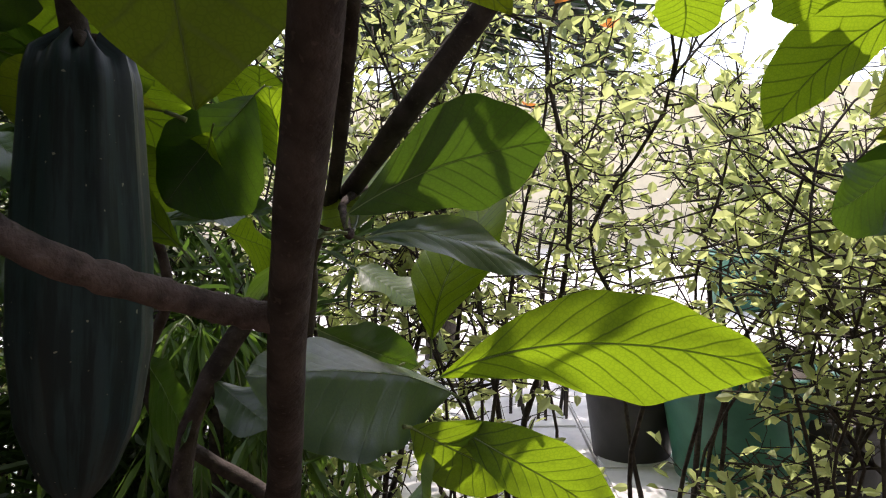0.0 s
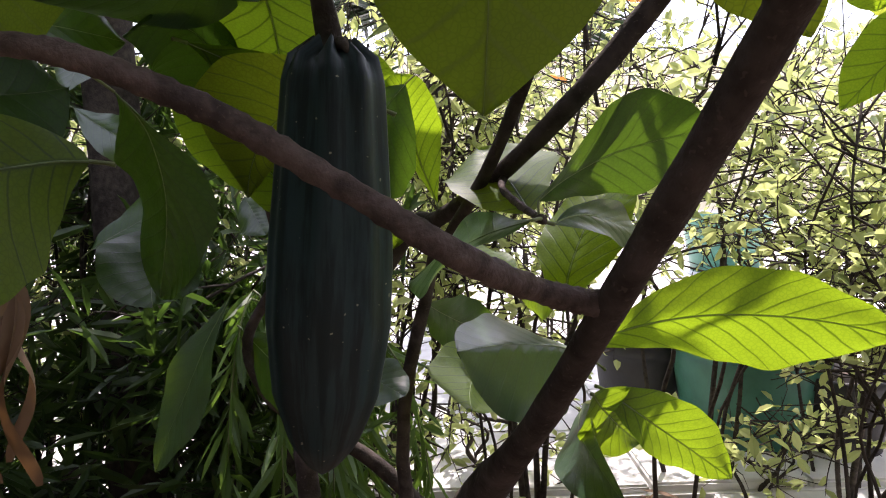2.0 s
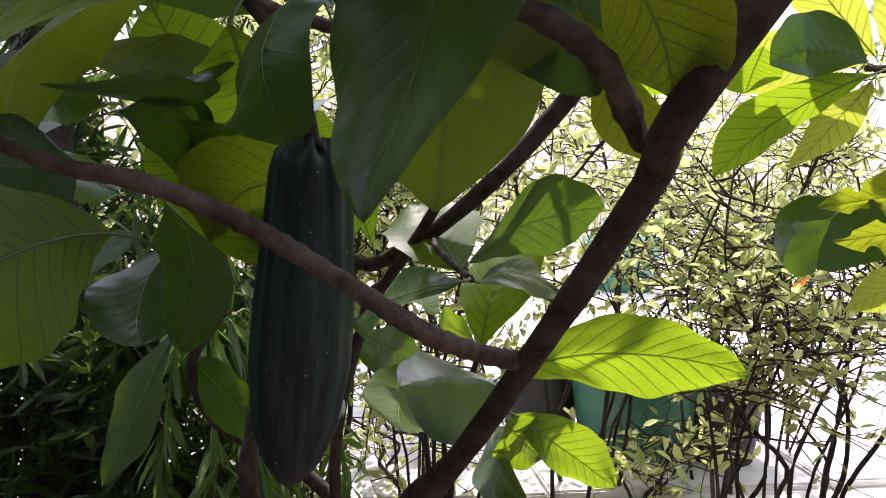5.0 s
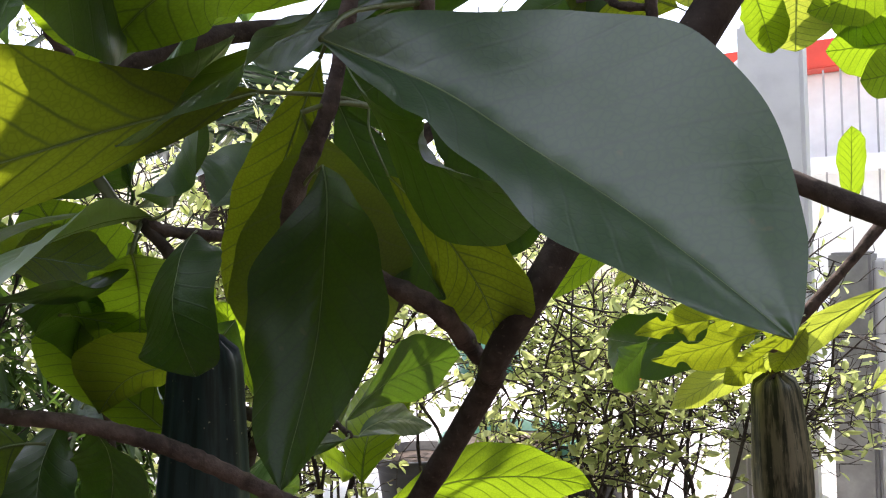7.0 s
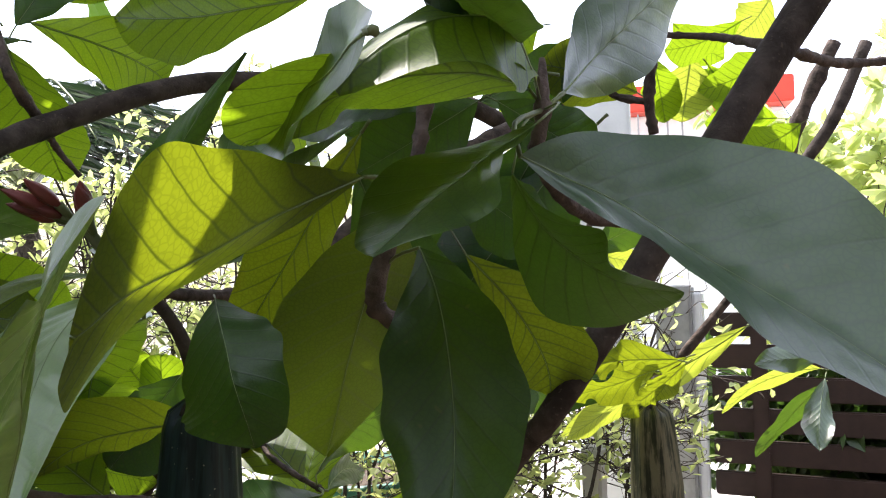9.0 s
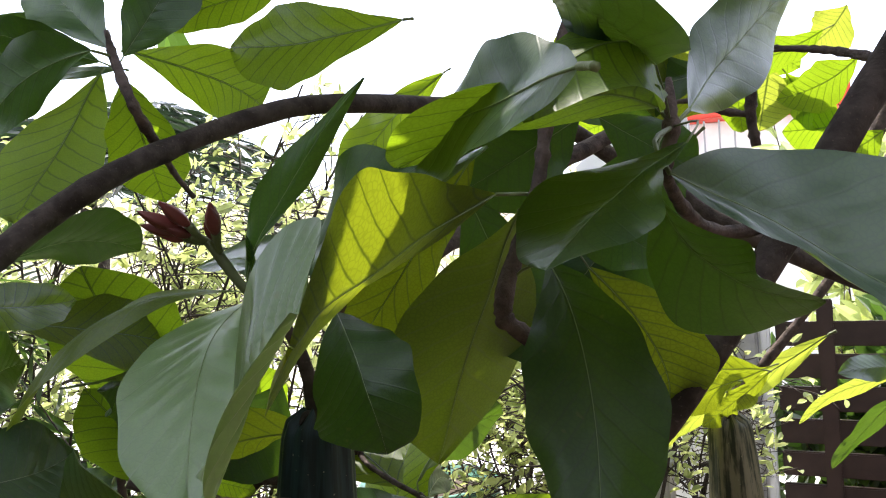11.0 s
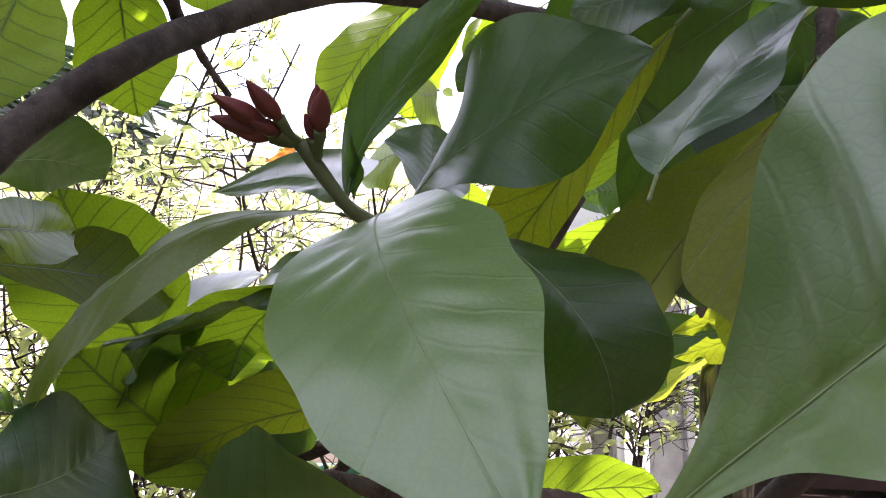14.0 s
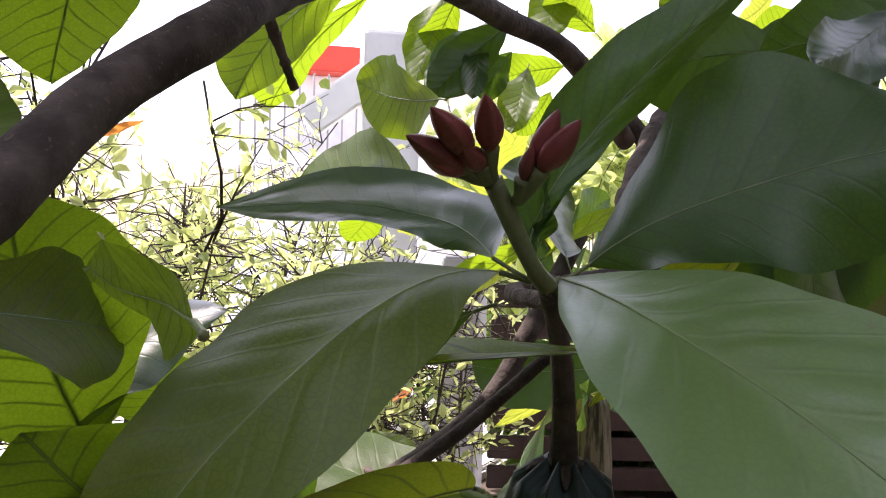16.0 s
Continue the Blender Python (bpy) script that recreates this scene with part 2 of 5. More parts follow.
def mesh_part(name, verts, faces, material, parent=None, label="", uvs=None, smooth=True):
    me = bpy.data.meshes.new(name)
    me.from_pydata(verts, [], faces)
    me.materials.append(material)
    if uvs is not None:
        layer = me.uv_layers.new(name="UVMap")
        idx = np.empty(len(me.loops), dtype=np.int32)
        me.loops.foreach_get("vertex_index", idx)
        layer.data.foreach_set("uv", np.asarray(uvs, dtype=np.float32)[idx].ravel())
    if smooth:
        me.shade_smooth()
    ob = new(name, me)
    ob.parent = parent
    return tagged(ob, label)


def thing(name, label, category, place=(0, 0, 0), group="", kind=""):
    ob = new(name)
    ob.empty_display_size = 0.05
    ob.location = place
    return tagged(ob, label, category, group, kind)


def spline(points, n):
    """Smooth curve through the points: n + 1 places (Catmull-Rom)."""
    p = [np.array(q, float) for q in points]
    if len(p) == 2:
        return [p[0] + (p[1] - p[0]) * i / n for i in range(n + 1)]
    p = [2 * p[0] - p[1]] + p + [2 * p[-1] - p[-2]]
    out, m = [], len(p) - 3
    for i in range(n + 1):
        s = min(i / n * m, m - 1e-9)
        j, f = int(s), s - int(s)
        a, b, c, d = p[j:j + 4]
        out.append(0.5 * (2 * b + (c - a) * f + (2 * a - 5 * b + 4 * c - d) * f * f + (3 * b - a - 3 * c + d) * f ** 3))
    return out


def tube_data(points, radii, n=16, sides=8, knots=0.0, seed=0):
    """Vertices and faces of a tapered, slightly knotty tube along a smooth curve."""
    rng = random.Random(seed)
    line = spline(points, n)
    rs = np.interp(np.linspace(0, 1, n + 1), np.linspace(0, 1, len(radii)), radii)
    verts, faces, up = [], [], np.array((0.31, 0.22, 0.93))
    for i, q in enumerate(line):
        t = line[min(i + 1, n)] - line[max(i - 1, 0)]
        t = t / (np.linalg.norm(t) + 1e-9)
        a = np.cross(t, up)
        a /= np.linalg.norm(a) + 1e-9
        b = np.cross(t, a)
        ring = 1 + knots * (rng.random() - 0.35)
        for s in range(sides):
            w = 2 * math.pi * s / sides
            r = rs[i] * ring * (1 + knots * 0.4 * (rng.random() - 0.5))
            verts.append(tuple(q + r * (math.cos(w) * a + math.sin(w) * b)))
    for i in range(n):
        for s in range(sides):
            s2 = (s + 1) % sides
            faces.append((i * sides + s, i * sides + s2, (i + 1) * sides + s2, (i + 1) * sides + s))
    faces.append(tuple(range(sides - 1, -1, -1)))
    faces.append(tuple(range(n * sides, (n + 1) * sides)))
    return verts, faces


def tube(name, points, radii, material, parent, n=16, sides=8, knots=0.0, label="", seed=0):
    v, f = tube_data(points, radii, n, sides, knots, seed)
    return mesh_part(name, v, f, material, parent, label)


def box_bm(size, at=(0, 0, 0), bevel=0.0, turn=0.0):
    bm = bmesh.new()
    bmesh.ops.create_cube(bm, size=1.0)
    bmesh.ops.scale(bm, vec=size, verts=bm.verts)
    if bevel:
        bmesh.ops.bevel(bm, geom=bm.edges[:], offset=bevel, segments=2, affect='EDGES')
    bmesh.ops.rotate(bm, verts=bm.verts, matrix=Matrix.Rotation(radians(turn), 3, 'Z'))
    bmesh.ops.translate(bm, vec=at, verts=bm.verts)
    return bm


def lathe_bm(profile, sides=32, at=(0, 0, 0)):
    """Turned shape from (radius, height) pairs."""
    bm = bmesh.new()
    rings = [[bm.verts.new((r * math.cos(2 * math.pi * s / sides) + at[0], r * math.sin(2 * math.pi * s / sides) + at[1], z + at[2])) for s in range(sides)] for r, z in profile]
    for lo, hi in zip(rings, rings[1:]):
        for s in range(sides):
            bm.faces.new((lo[s], lo[(s + 1) % sides], hi[(s + 1) % sides], hi[s]))
    bm.faces.new(rings[0][::-1])
    bm.faces.new(rings[-1])
    return bm


def small_leaves(points, dirs, length, width, rng, folds=0.25):
    """Vertices and faces of many folded leaflets, six vertices each."""
    n = len(points)
    p, d = np.array(points), np.array(dirs)
    d = d / (np.linalg.norm(d, axis=1, keepdims=True) + 1e-9)
    r = rng.normal(size=(n, 3))
    r[:, 2] += 0.9
    s = np.cross(d, r)
    s /= np.linalg.norm(s, axis=1, keepdims=True) + 1e-9
    up = np.cross(s, d)
    L = (length * rng.uniform(0.65, 1.2, n))[:, None]
    W = (width * rng.uniform(0.7, 1.2, n))[:, None]
    droop = rng.uniform(-0.12, 0.05, n)[:, None]
    v = np.stack([p, p + d * L * 0.38 + s * W * 0.5 + up * W * folds, p + d * L * 0.75 + s * W * 0.4 + up * (W * folds + L * droop * 0.5), p + d * L + up * L * droop,
                  p + d * L * 0.75 - s * W * 0.4 + up * (W * folds + L * droop * 0.5), p + d * L * 0.38 - s * W * 0.5 + up * W * folds, p + d * L * 0.55 + up * L * droop * 0.3], axis=1)
    v = v.reshape(-1, 3)
    k = np.arange(n)[:, None] * 7
    f = np.concatenate([k + np.array((0, 1, 6)), k + np.array((1, 2, 6)), k + np.array((2, 3, 6)), k + np.array((3, 4, 6)), k + np.array((4, 5, 6)), k + np.array((5, 0, 6))])
    return v, f



# ---- ground, paving, building, gate ----
def ground_sheet():
    n, size = 60, 60.0
    verts, faces = [], []
    for i in range(n + 1):
        for j in range(n + 1):
            x = (i / n * 2 - 1) ** 3 * size
            y = (j / n * 2 - 1) ** 3 * size + 1.0
            verts.append((x, y, 0.02 * noise.noise((x * 1.7, y * 1.7, 0.3)) if max(abs(x), abs(y)) < 4 else -0.012))
    for i in range(n):
        for j in range(n):
            k = i * (n + 1) + j
            faces.append((k, k + n + 1, k + n + 2, k + 1))
    return tagged(mesh_part("ground", verts, faces, SOIL), "brown garden soil with leaf litter", "ground", kind="structure")


ground_sheet()
court = part("pavement", box_bm((40.0, 30.0, 0.05), (4.0, 16.76, 0.005)), PAVING, smooth=False)
tagged(court, "pale sunlit concrete paving beyond the shrubs", "pavement", kind="structure")
path = part("pavement", box_bm((14.0, 9.0, 0.05), (11.6, -2.62, 0.004)), PAVING, smooth=False)
tagged(path, "pale sunlit concrete paving beyond the gate", "pavement", kind="structure")
apron = part("pavement", box_bm((1.15, 0.42, 0.05), (1.125, 1.56, 0.003), 0.004), PAVING, smooth=False)
tagged(apron, "pale concrete strip at the foot of the hedge", "pavement", kind="structure")
slab_bm = box_bm((0.392, 0.392, 0.03), (0, 0, 0), 0.006)
slab_mesh = bpy.data.meshes.new("slab")
slab_bm.to_mesh(slab_mesh)
slab_bm.free()
slab_mesh.materials.append(PAVING)
rng = random.Random(4)
for i in range(12):
    for j in range(9):
        ob = new("slab", slab_mesh)
        ob.parent = court
        ob.matrix_basis = pose(-1.0 + 0.4 * i, 1.97 + 0.4 * j, 0.038 + rng.uniform(-0.003, 0.003), rng.uniform(-0.4, 0.4), rng.uniform(-0.4, 0.4), 0)

# white building with a red band, seen past the leaves
AZ = radians(46)
FX, FY = np.array((math.sin(AZ), math.cos(AZ))), np.array((math.cos(AZ), -math.sin(AZ)))


def facade(along, out, z):
    q = FX * out + FY * along
    return (q[0], q[1], z)


house = thing("house", "white rendered building with a red roof band", "house", facade(0, 7.2, 0))
hp = np.array(house.location)


def house_box(name, size, along, out, z, mat, bevel=0.01, label="", parent=None):
    bm = box_bm(size, (0, 0, 0), bevel, -46)
    ob = part(name, bm, mat, parent or house, label, smooth=False)
    ob.location = Vector(facade(along, out, z)) - Vector(hp)
    return ob


house_box("wall", (2.3, 1.6, 2.38), 0.14, 8.1, 1.19, WHITE)
house_box("roof_band", (2.4, 1.9, 0.24), 0.14, 8.0, 2.50, RED, label="red painted roof band")
house_box("ledge", (2.6, 0.5, 0.12), 0.1, 7.1, 1.55, WHITE)
for i in range(11):
    house_box("rod", (0.016, 0.016, 1.2), -0.93 + 0.13 * i, 7.02, 1.75, METAL, 0.0)

# nearer pillar with a sloping beam, between the hedge and the house
pillar = part("pillar", box_bm((0.21, 0.21, 1.76), (0, 0, 0.88), 0.012, -47), RENDER_PALE, None, smooth=False)
pillar.location = (1.81, 2.00, -0.01)
tagged(pillar, "pale grey rendered pillar with a flat top", "pillar")
slope = part("sloping_beam", box_bm((0.36, 0.13, 0.12), (0, 0, 0), 0.008), WHITE, None, smooth=False)
slope.matrix_basis = Matrix.Translation((1.70, 2.12, 1.52)) @ Matrix.Rotation(radians(-47), 4, 'Z') @ Matrix.Rotation(radians(-38), 4, 'Y')
tagged(slope, "white sloping beam leaning against the pillar", "beam")

# slatted gate between posts
GATE = np.array((1.82, 1.57))
GD = np.array((0.56, -0.8285))
gate = thing("gate", "dark brown wooden gate of level slats", "gate", (GATE[0] + GD[0] * 0.93, GATE[1] + GD[1] * 0.93, 0.0))
ga = math.degrees(math.atan2(GD[1], GD[0]))
slat_bm = box_bm((1.80, 0.024, 0.081), (0, 0, 0), 0.004, ga)
slat_mesh = bpy.data.meshes.new("slat")
slat_bm.to_mesh(slat_mesh)
slat_bm.free()
slat_mesh.materials.append(DARKWOOD)
for i in range(8):
    ob = new("slat", slat_mesh)
    ob.parent = gate
    ob.location = (0, 0, 0.049 + 0.108 * i)
for k in (-0.72, -0.1, 0.86):
    st = part("stile", box_bm((0.05, 0.03, 0.92), (0, 0, 0), 0.004, ga), DARKWOOD, gate, smooth=False)
    st.location = (GD[0] * k - GD[1] * -0.028, GD[1] * k + GD[0] * 0.028, 0.46)


def post(name, at, size, height, mat, label, turn):
    bm = box_bm((size[0], size[1], height), (0, 0, height / 2), 0.008, turn)
    ob = part(name, bm, mat, None, label, smooth=False)
    ob.location = (at[0], at[1], -0.01)
    return tagged(ob, label, "post")


post("concrete_post", GATE - GD * 0.084, (0.12, 0.12), 0.95, CONCRETE, "weathered grey concrete post beside the gate", ga)
post("white_post", GATE - GD * 0.006, (0.035, 0.06), 0.93, WHITE, "narrow white painted post beside the gate", ga)
post("white_post", (1.12, 1.37), (0.048, 0.06), 0.54, RENDER_PALE, "short pale painted post among the shrubs", 20)

# boundary walls that close the place
for name, size, at in (("wall_north", (26.0, 0.2, 2.3), (0.0, 11.0, 1.1)), ("wall_east", (0.2, 18.0, 2.3), (9.5, 2.0, 1.1))):
    tagged(part(name, box_bm(size, at, 0.02), PALE_YELLOW, None, smooth=False), "pale yellow rendered boundary wall", "wall", kind="structure")
# unseen dark walls, added to cut off low sky light behind and left
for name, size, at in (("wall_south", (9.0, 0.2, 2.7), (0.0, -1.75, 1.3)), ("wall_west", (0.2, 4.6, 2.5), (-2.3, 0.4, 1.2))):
    tagged(part(name, box_bm(size, at, 0.02), DARKWALL, None, smooth=False), "unseen dark wall added behind the tree to block low sky", "wall", kind="structure")

# ---- the big-leaved tree ----
tree = thing("fruit_tree", "large-leaved fruit tree with grey-brown branches and glossy leaves", "tree", (-0.09, 0.40, 0.0))
TREE_AT = np.array((-0.09, 0.40, 0.0))
leaf_count = [0]


def leaf(base, tip, bow, half, cup, kind, peak=0.58, node=None, eaten=0.0, wave=0.006, rows=66, cols=16, twist=0.0, rib=0.8):
    """One big leaf. base, tip: ends of the blade; bow: how far the midrib's middle lies off the straight line; half: from the
    midrib to the edge; cup: how far both edges lie off the midrib; peak: where it is widest; node: where its stalk springs."""
    leaf_count[0] += 1
    rng = random.Random(leaf_count[0])
    B, T, K, H, C = (np.array(v, float) for v in (base, tip, bow, half, cup))
    L = np.linalg.norm(T - B)
    ctrl = (B + T) / 2 + 2 * K
    p = math.log(0.5) / math.log(peak)
    ph = [rng.uniform(0, 6.28) for _ in range(4)]
    hw = np.linalg.norm(H)
    verts, uvs, faces, line = [], [], [], []
    nv = 11.0
    bites = [(rng.uniform(0.25, 0.95), rng.choice((-1, 1)), rng.uniform(0.03, 0.10)) for _ in range(int(7 * eaten))]
    for i in range(rows + 1):
        u = i / rows
        c = (1 - u) ** 2 * B + 2 * u * (1 - u) * ctrl + u * u * T
        t = 2 * (1 - u) * (ctrl - B) + 2 * u * (T - ctrl)
        t = t / (np.linalg.norm(t) + 1e-9)
        s = H - t * (H @ t)
        s = s / (np.linalg.norm(s) + 1e-9) * hw
        n = np.cross(t, s / hw)
        if twist:
            w = twist * (u - 0.5)
            s = s * math.cos(w) + n * hw * math.sin(w)
            n = np.cross(t, s / hw)
        x = u ** p
        w = max(0.0, math.sin(math.pi * x)) ** 0.72 * (1 - 0.25 * max(0, u - 0.93) / 0.07) + 0.012
        for j in range(cols + 1):
            v = 2 * j / cols - 1
            edge = 1.0 + 0.03 * math.sin(9 * u * math.pi + ph[0] + (0 if v < 0 else 2)) + 0.015 * math.sin(23 * u + ph[1])
            for bu, bs, br in bites:
                if v * bs > 0 and abs(u - bu) < br:
                    edge -= 0.5 * math.sqrt(1 - ((u - bu) / br) ** 2)
            a = abs(v)
            q = c + s * (v * w * edge) + C * (a ** 1.12 * w)
            q = q + n * (wave * 1.3 * a * a * w * math.sin(7.5 * u + ph[2] + (0 if v < 0 else 1.7)))
            phase = u * nv - 2.3 * max(0.0, a * w * edge) ** 0.8
            q = q - n * (0.0008 * rib * w * min(1, a * 6) * (1 - a ** 4) * math.cos(2 * math.pi * (phase - 0.5)) * (hw / 0.05))
            q = q + n * (0.0015 * w * (1 - a) ** 6)
            q = q + n * (0.016 * L * min(1.0, 4 * u) * noise.noise((u * 3.1 + ph[3], v * 1.6, ph[1])))
            verts.append(tuple(q - TREE_AT))
            uvs.append((u, 0.5 + 0.5 * v * w * edge))
            if 2 * j == cols:
                line.append(q - TREE_AT)
    for i in range(rows):
        for j in range(cols):
            k = i * (cols + 1) + j
            faces.append((k, k + 1, k + cols + 2, k + cols + 1))
    ob = mesh_part("leaf", verts, faces, LEAF[kind], tree, uvs=uvs)
    r0 = 0.0013 * (L / 0.22)
    line = line[::2]
    tube("midrib", line, (r0 * 0.55, r0 * 0.3, r0 * 0.1), MIDRIB, ob, n=len(line) - 1, sides=5)
    if node is None:
        t0 = (B - ctrl) / (np.linalg.norm(B - ctrl) + 1e-9)
        node = B + t0 * 0.014 + np.array((0, 0, -0.002))
    nd = np.array(node, float)
    mid = (nd + B) / 2 + 0.12 * np.linalg.norm(nd - B) * (B - ctrl) / (np.linalg.norm(B - ctrl) + 1e-9)
    tube("leaf_stalk", [nd - TREE_AT, mid - TREE_AT, B - TREE_AT], (r0 * 1.35, r0 * 1.05, r0 * 1.1), STALK, ob, n=6, sides=6)
    return ob


def branch(points, radii, n=24, scaly=False, knots=0.10, seed=1):
    v, f = tube_data([np.array(p) - TREE_AT for p in points], radii, n, 12, knots, seed)
    return mesh_part("branch", v, f, BARK_SCALY if scaly else BARK, tree)


# branches
branch([(-0.309, 1.165, -0.020), (-0.133, 0.542, 0.558), (-0.085, 0.381, 0.705), (-0.056, 0.276, 0.812), (-0.024, 0.186, 0.920), (-0.025, 0.147, 0.955), (0.042, 0.101, 1.076), (0.123, 0.061, 1.206), (0.212, 0.025, 1.329), (0.318, -0.019, 1.480)], (0.0220, 0.0170, 0.0090, 0.0086, 0.0086, 0.0090, 0.0115, 0.0125, 0.0120, 0.0100), 56, False)
branch([(-0.056, 0.286, 0.804), (-0.092, 0.272, 0.815), (-0.132, 0.232, 0.838), (-0.178, 0.235, 0.867), (-0.228, 0.232, 0.897), (-0.278, 0.225, 0.918), (-0.321, 0.233, 0.926), (-0.370, 0.244, 0.945)], (0.0065, 0.0060, 0.0056, 0.0055, 0.0055, 0.0050, 0.0045, 0.0035), 120, True, knots=0.2)
branch([(-0.140, 0.720, 0.020), (-0.283, 0.750, 0.539), (-0.172, 0.776, 0.781), (-0.130, 0.700, 0.815), (-0.081, 0.618, 0.856), (-0.023, 0.551, 0.919), (0.029, 0.533, 0.982), (0.095, 0.517, 1.066)], (0.0160, 0.0120, 0.0090, 0.0085, 0.0080, 0.0085, 0.0090, 0.0080), 40, False)
branch([(-0.070, 0.800, 0.020), (-0.175, 0.790, 0.487), (-0.142, 0.753, 0.742), (-0.123, 0.664, 0.798), (-0.095, 0.615, 0.851), (-0.073, 0.544, 0.910), (-0.051, 0.467, 0.987)], (0.0100, 0.0080, 0.0070, 0.0065, 0.0060, 0.0055, 0.0050), 32, False)
branch([(-0.069, 0.635, 0.862), (-0.079, 0.581, 0.849), (-0.070, 0.528, 0.837), (-0.061, 0.482, 0.830), (-0.060, 0.475, 0.829)], (0.0035, 0.0030, 0.0030, 0.0032, 0.0020), 28, True, knots=0.38)
branch([(-0.027, 0.186, 0.942), (-0.073, 0.141, 0.982), (-0.138, 0.166, 1.019), (-0.147, 0.169, 1.043), (-0.122, 0.163, 1.108), (-0.108, 0.162, 1.168), (-0.081, 0.148, 1.278)], (0.0065, 0.0060, 0.0058, 0.0055, 0.0050, 0.0048, 0.0040), 68, True, knots=0.38)
branch([(0.058, 0.116, 1.082), (-0.017, 0.113, 1.080), (-0.086, 0.080, 1.107), (-0.091, 0.070, 1.137), (-0.087, 0.074, 1.167)], (0.0050, 0.0045, 0.0040, 0.0045, 0.0015), 36, True, knots=0.38)
branch([(-0.656, 0.808, 0.851), (-0.528, 0.543, 1.009), (-0.464, 0.505, 1.069), (-0.409, 0.514, 1.119), (-0.350, 0.509, 1.161), (-0.293, 0.532, 1.193), (-0.204, 0.545, 1.232), (-0.111, 0.564, 1.257), (0.074, 0.596, 1.271), (0.213, 0.582, 1.258), (0.359, 0.567, 1.179)], (0.0125, 0.0125, 0.0122, 0.0118, 0.0112, 0.0107, 0.0105, 0.0108, 0.0115, 0.0120, 0.0120), 56, False)
branch([(-0.300, 0.548, 1.202), (-0.324, 0.520, 1.234), (-0.333, 0.573, 1.291), (-0.338, 0.583, 1.321)], (0.0060, 0.0050, 0.0050, 0.0020), 28, True, knots=0.38)
branch([(-0.296, 0.544, 1.198), (-0.286, 0.539, 1.173), (-0.266, 0.543, 1.148)], (0.0036, 0.0032, 0.0022), 28, True, knots=0.38)
branch([(-0.243, 0.395, 1.046), (-0.212, 0.405, 1.036), (-0.137, 0.465, 1.032), (-0.125, 0.385, 1.050), (-0.062, 0.421, 1.079), (0.081, 0.443, 1.161), (0.280, 0.451, 1.251)], (0.0050, 0.0050, 0.0062, 0.0068, 0.0085, 0.0090, 0.0090), 72, True, knots=0.38)
branch([(-0.153, 0.830, 0.449), (-0.220, 0.845, 0.511), (-0.288, 0.856, 0.548), (-0.343, 0.866, 0.586), (-0.369, 0.878, 0.654), (-0.319, 0.834, 0.743), (-0.317, 0.793, 0.824), (-0.337, 0.752, 0.884)], (0.0100, 0.0095, 0.0090, 0.0085, 0.0070, 0.0060, 0.0050, 0.0040), 40, False)
branch([(0.134, 0.078, 1.199), (0.163, 0.146, 1.228), (0.152, 0.199, 1.243)], (0.0040, 0.0033, 0.0025), 24, True, knots=0.38)
branch([(0.144, 0.078, 1.199), (0.244, 0.099, 1.205), (0.323, 0.098, 1.215)], (0.0045, 0.0040, 0.0035), 24, True, knots=0.38)
branch([(0.114, 0.174, 1.266), (0.112, 0.177, 1.213), (0.110, 0.179, 1.178), (0.113, 0.178, 1.152)], (0.0050, 0.0045, 0.0045, 0.0040), 24, True, knots=0.38)
branch([(0.110, 0.179, 1.178), (0.096, 0.199, 1.185), (0.092, 0.213, 1.196), (0.085, 0.240, 1.200)], (0.0033, 0.0030, 0.0030, 0.0020), 20, True, knots=0.38)
branch([(0.578, 0.283, 0.999), (0.569, 0.381, 1.019), (0.430, 0.489, 1.107), (0.391, 0.531, 1.157), (0.360, 0.573, 1.216)], (0.0130, 0.0130, 0.0130, 0.0120, 0.0120), 18, False)
branch([(0.581, 0.728, 1.181), (0.573, 0.755, 1.114), (0.567, 0.763, 1.075), (0.545, 0.777, 1.066), (0.521, 0.782, 1.067)], (0.0060, 0.0055, 0.0050, 0.0050, 0.0035), 28, True, knots=0.38)
branch([(0.803, 0.437, 1.375), (0.747, 0.473, 1.239), (0.706, 0.502, 1.067), (0.589, 0.609, 0.864), (0.684, 0.726, 0.843)], (0.0120, 0.0110, 0.0080, 0.0060, 0.0050), 40, True, knots=0.38)
branch([(0.947, 0.467, 1.400), (0.896, 0.501, 1.271), (0.845, 0.533, 1.189)], (0.0110, 0.0110, 0.0100), 12, False)

# leaves, group by group
leaf((-0.007, 0.602, 0.704), (0.240, 0.538, 0.719), (-0.008, 0.013, 0.023), (0.010, 0.017, -0.045), (0.020, 0.014, -0.005), 'young')
leaf((-0.001, 0.546, 0.683), (0.153, 0.662, 0.552), (-0.005, 0.005, 0.003), (-0.008, 0.005, -0.029), (0.003, 0.001, 0.004), 'young')
leaf((-0.023, 0.482, 0.699), (0.059, 0.654, 0.595), (-0.007, 0.002, 0.003), (-0.021, -0.023, -0.002), (-0.003, 0.001, 0.001), 'young')
leaf((0.003, 0.597, 0.692), (-0.124, 0.449, 0.743), (0.009, 0.024, 0.003), (0.022, -0.014, -0.040), (-0.013, 0.000, -0.021), 'waxy_sheen')
leaf((0.008, 0.678, 0.622), (-0.005, 0.449, 0.627), (-0.016, 0.003, 0.007), (-0.007, 0.023, -0.021), (-0.006, 0.001, 0.003), 'waxy_sheen')
leaf((-0.015, 0.654, 0.725), (0.053, 0.719, 0.855), (-0.014, -0.011, 0.003), (0.040, -0.031, 0.016), (0.002, -0.003, 0.011), 'young')
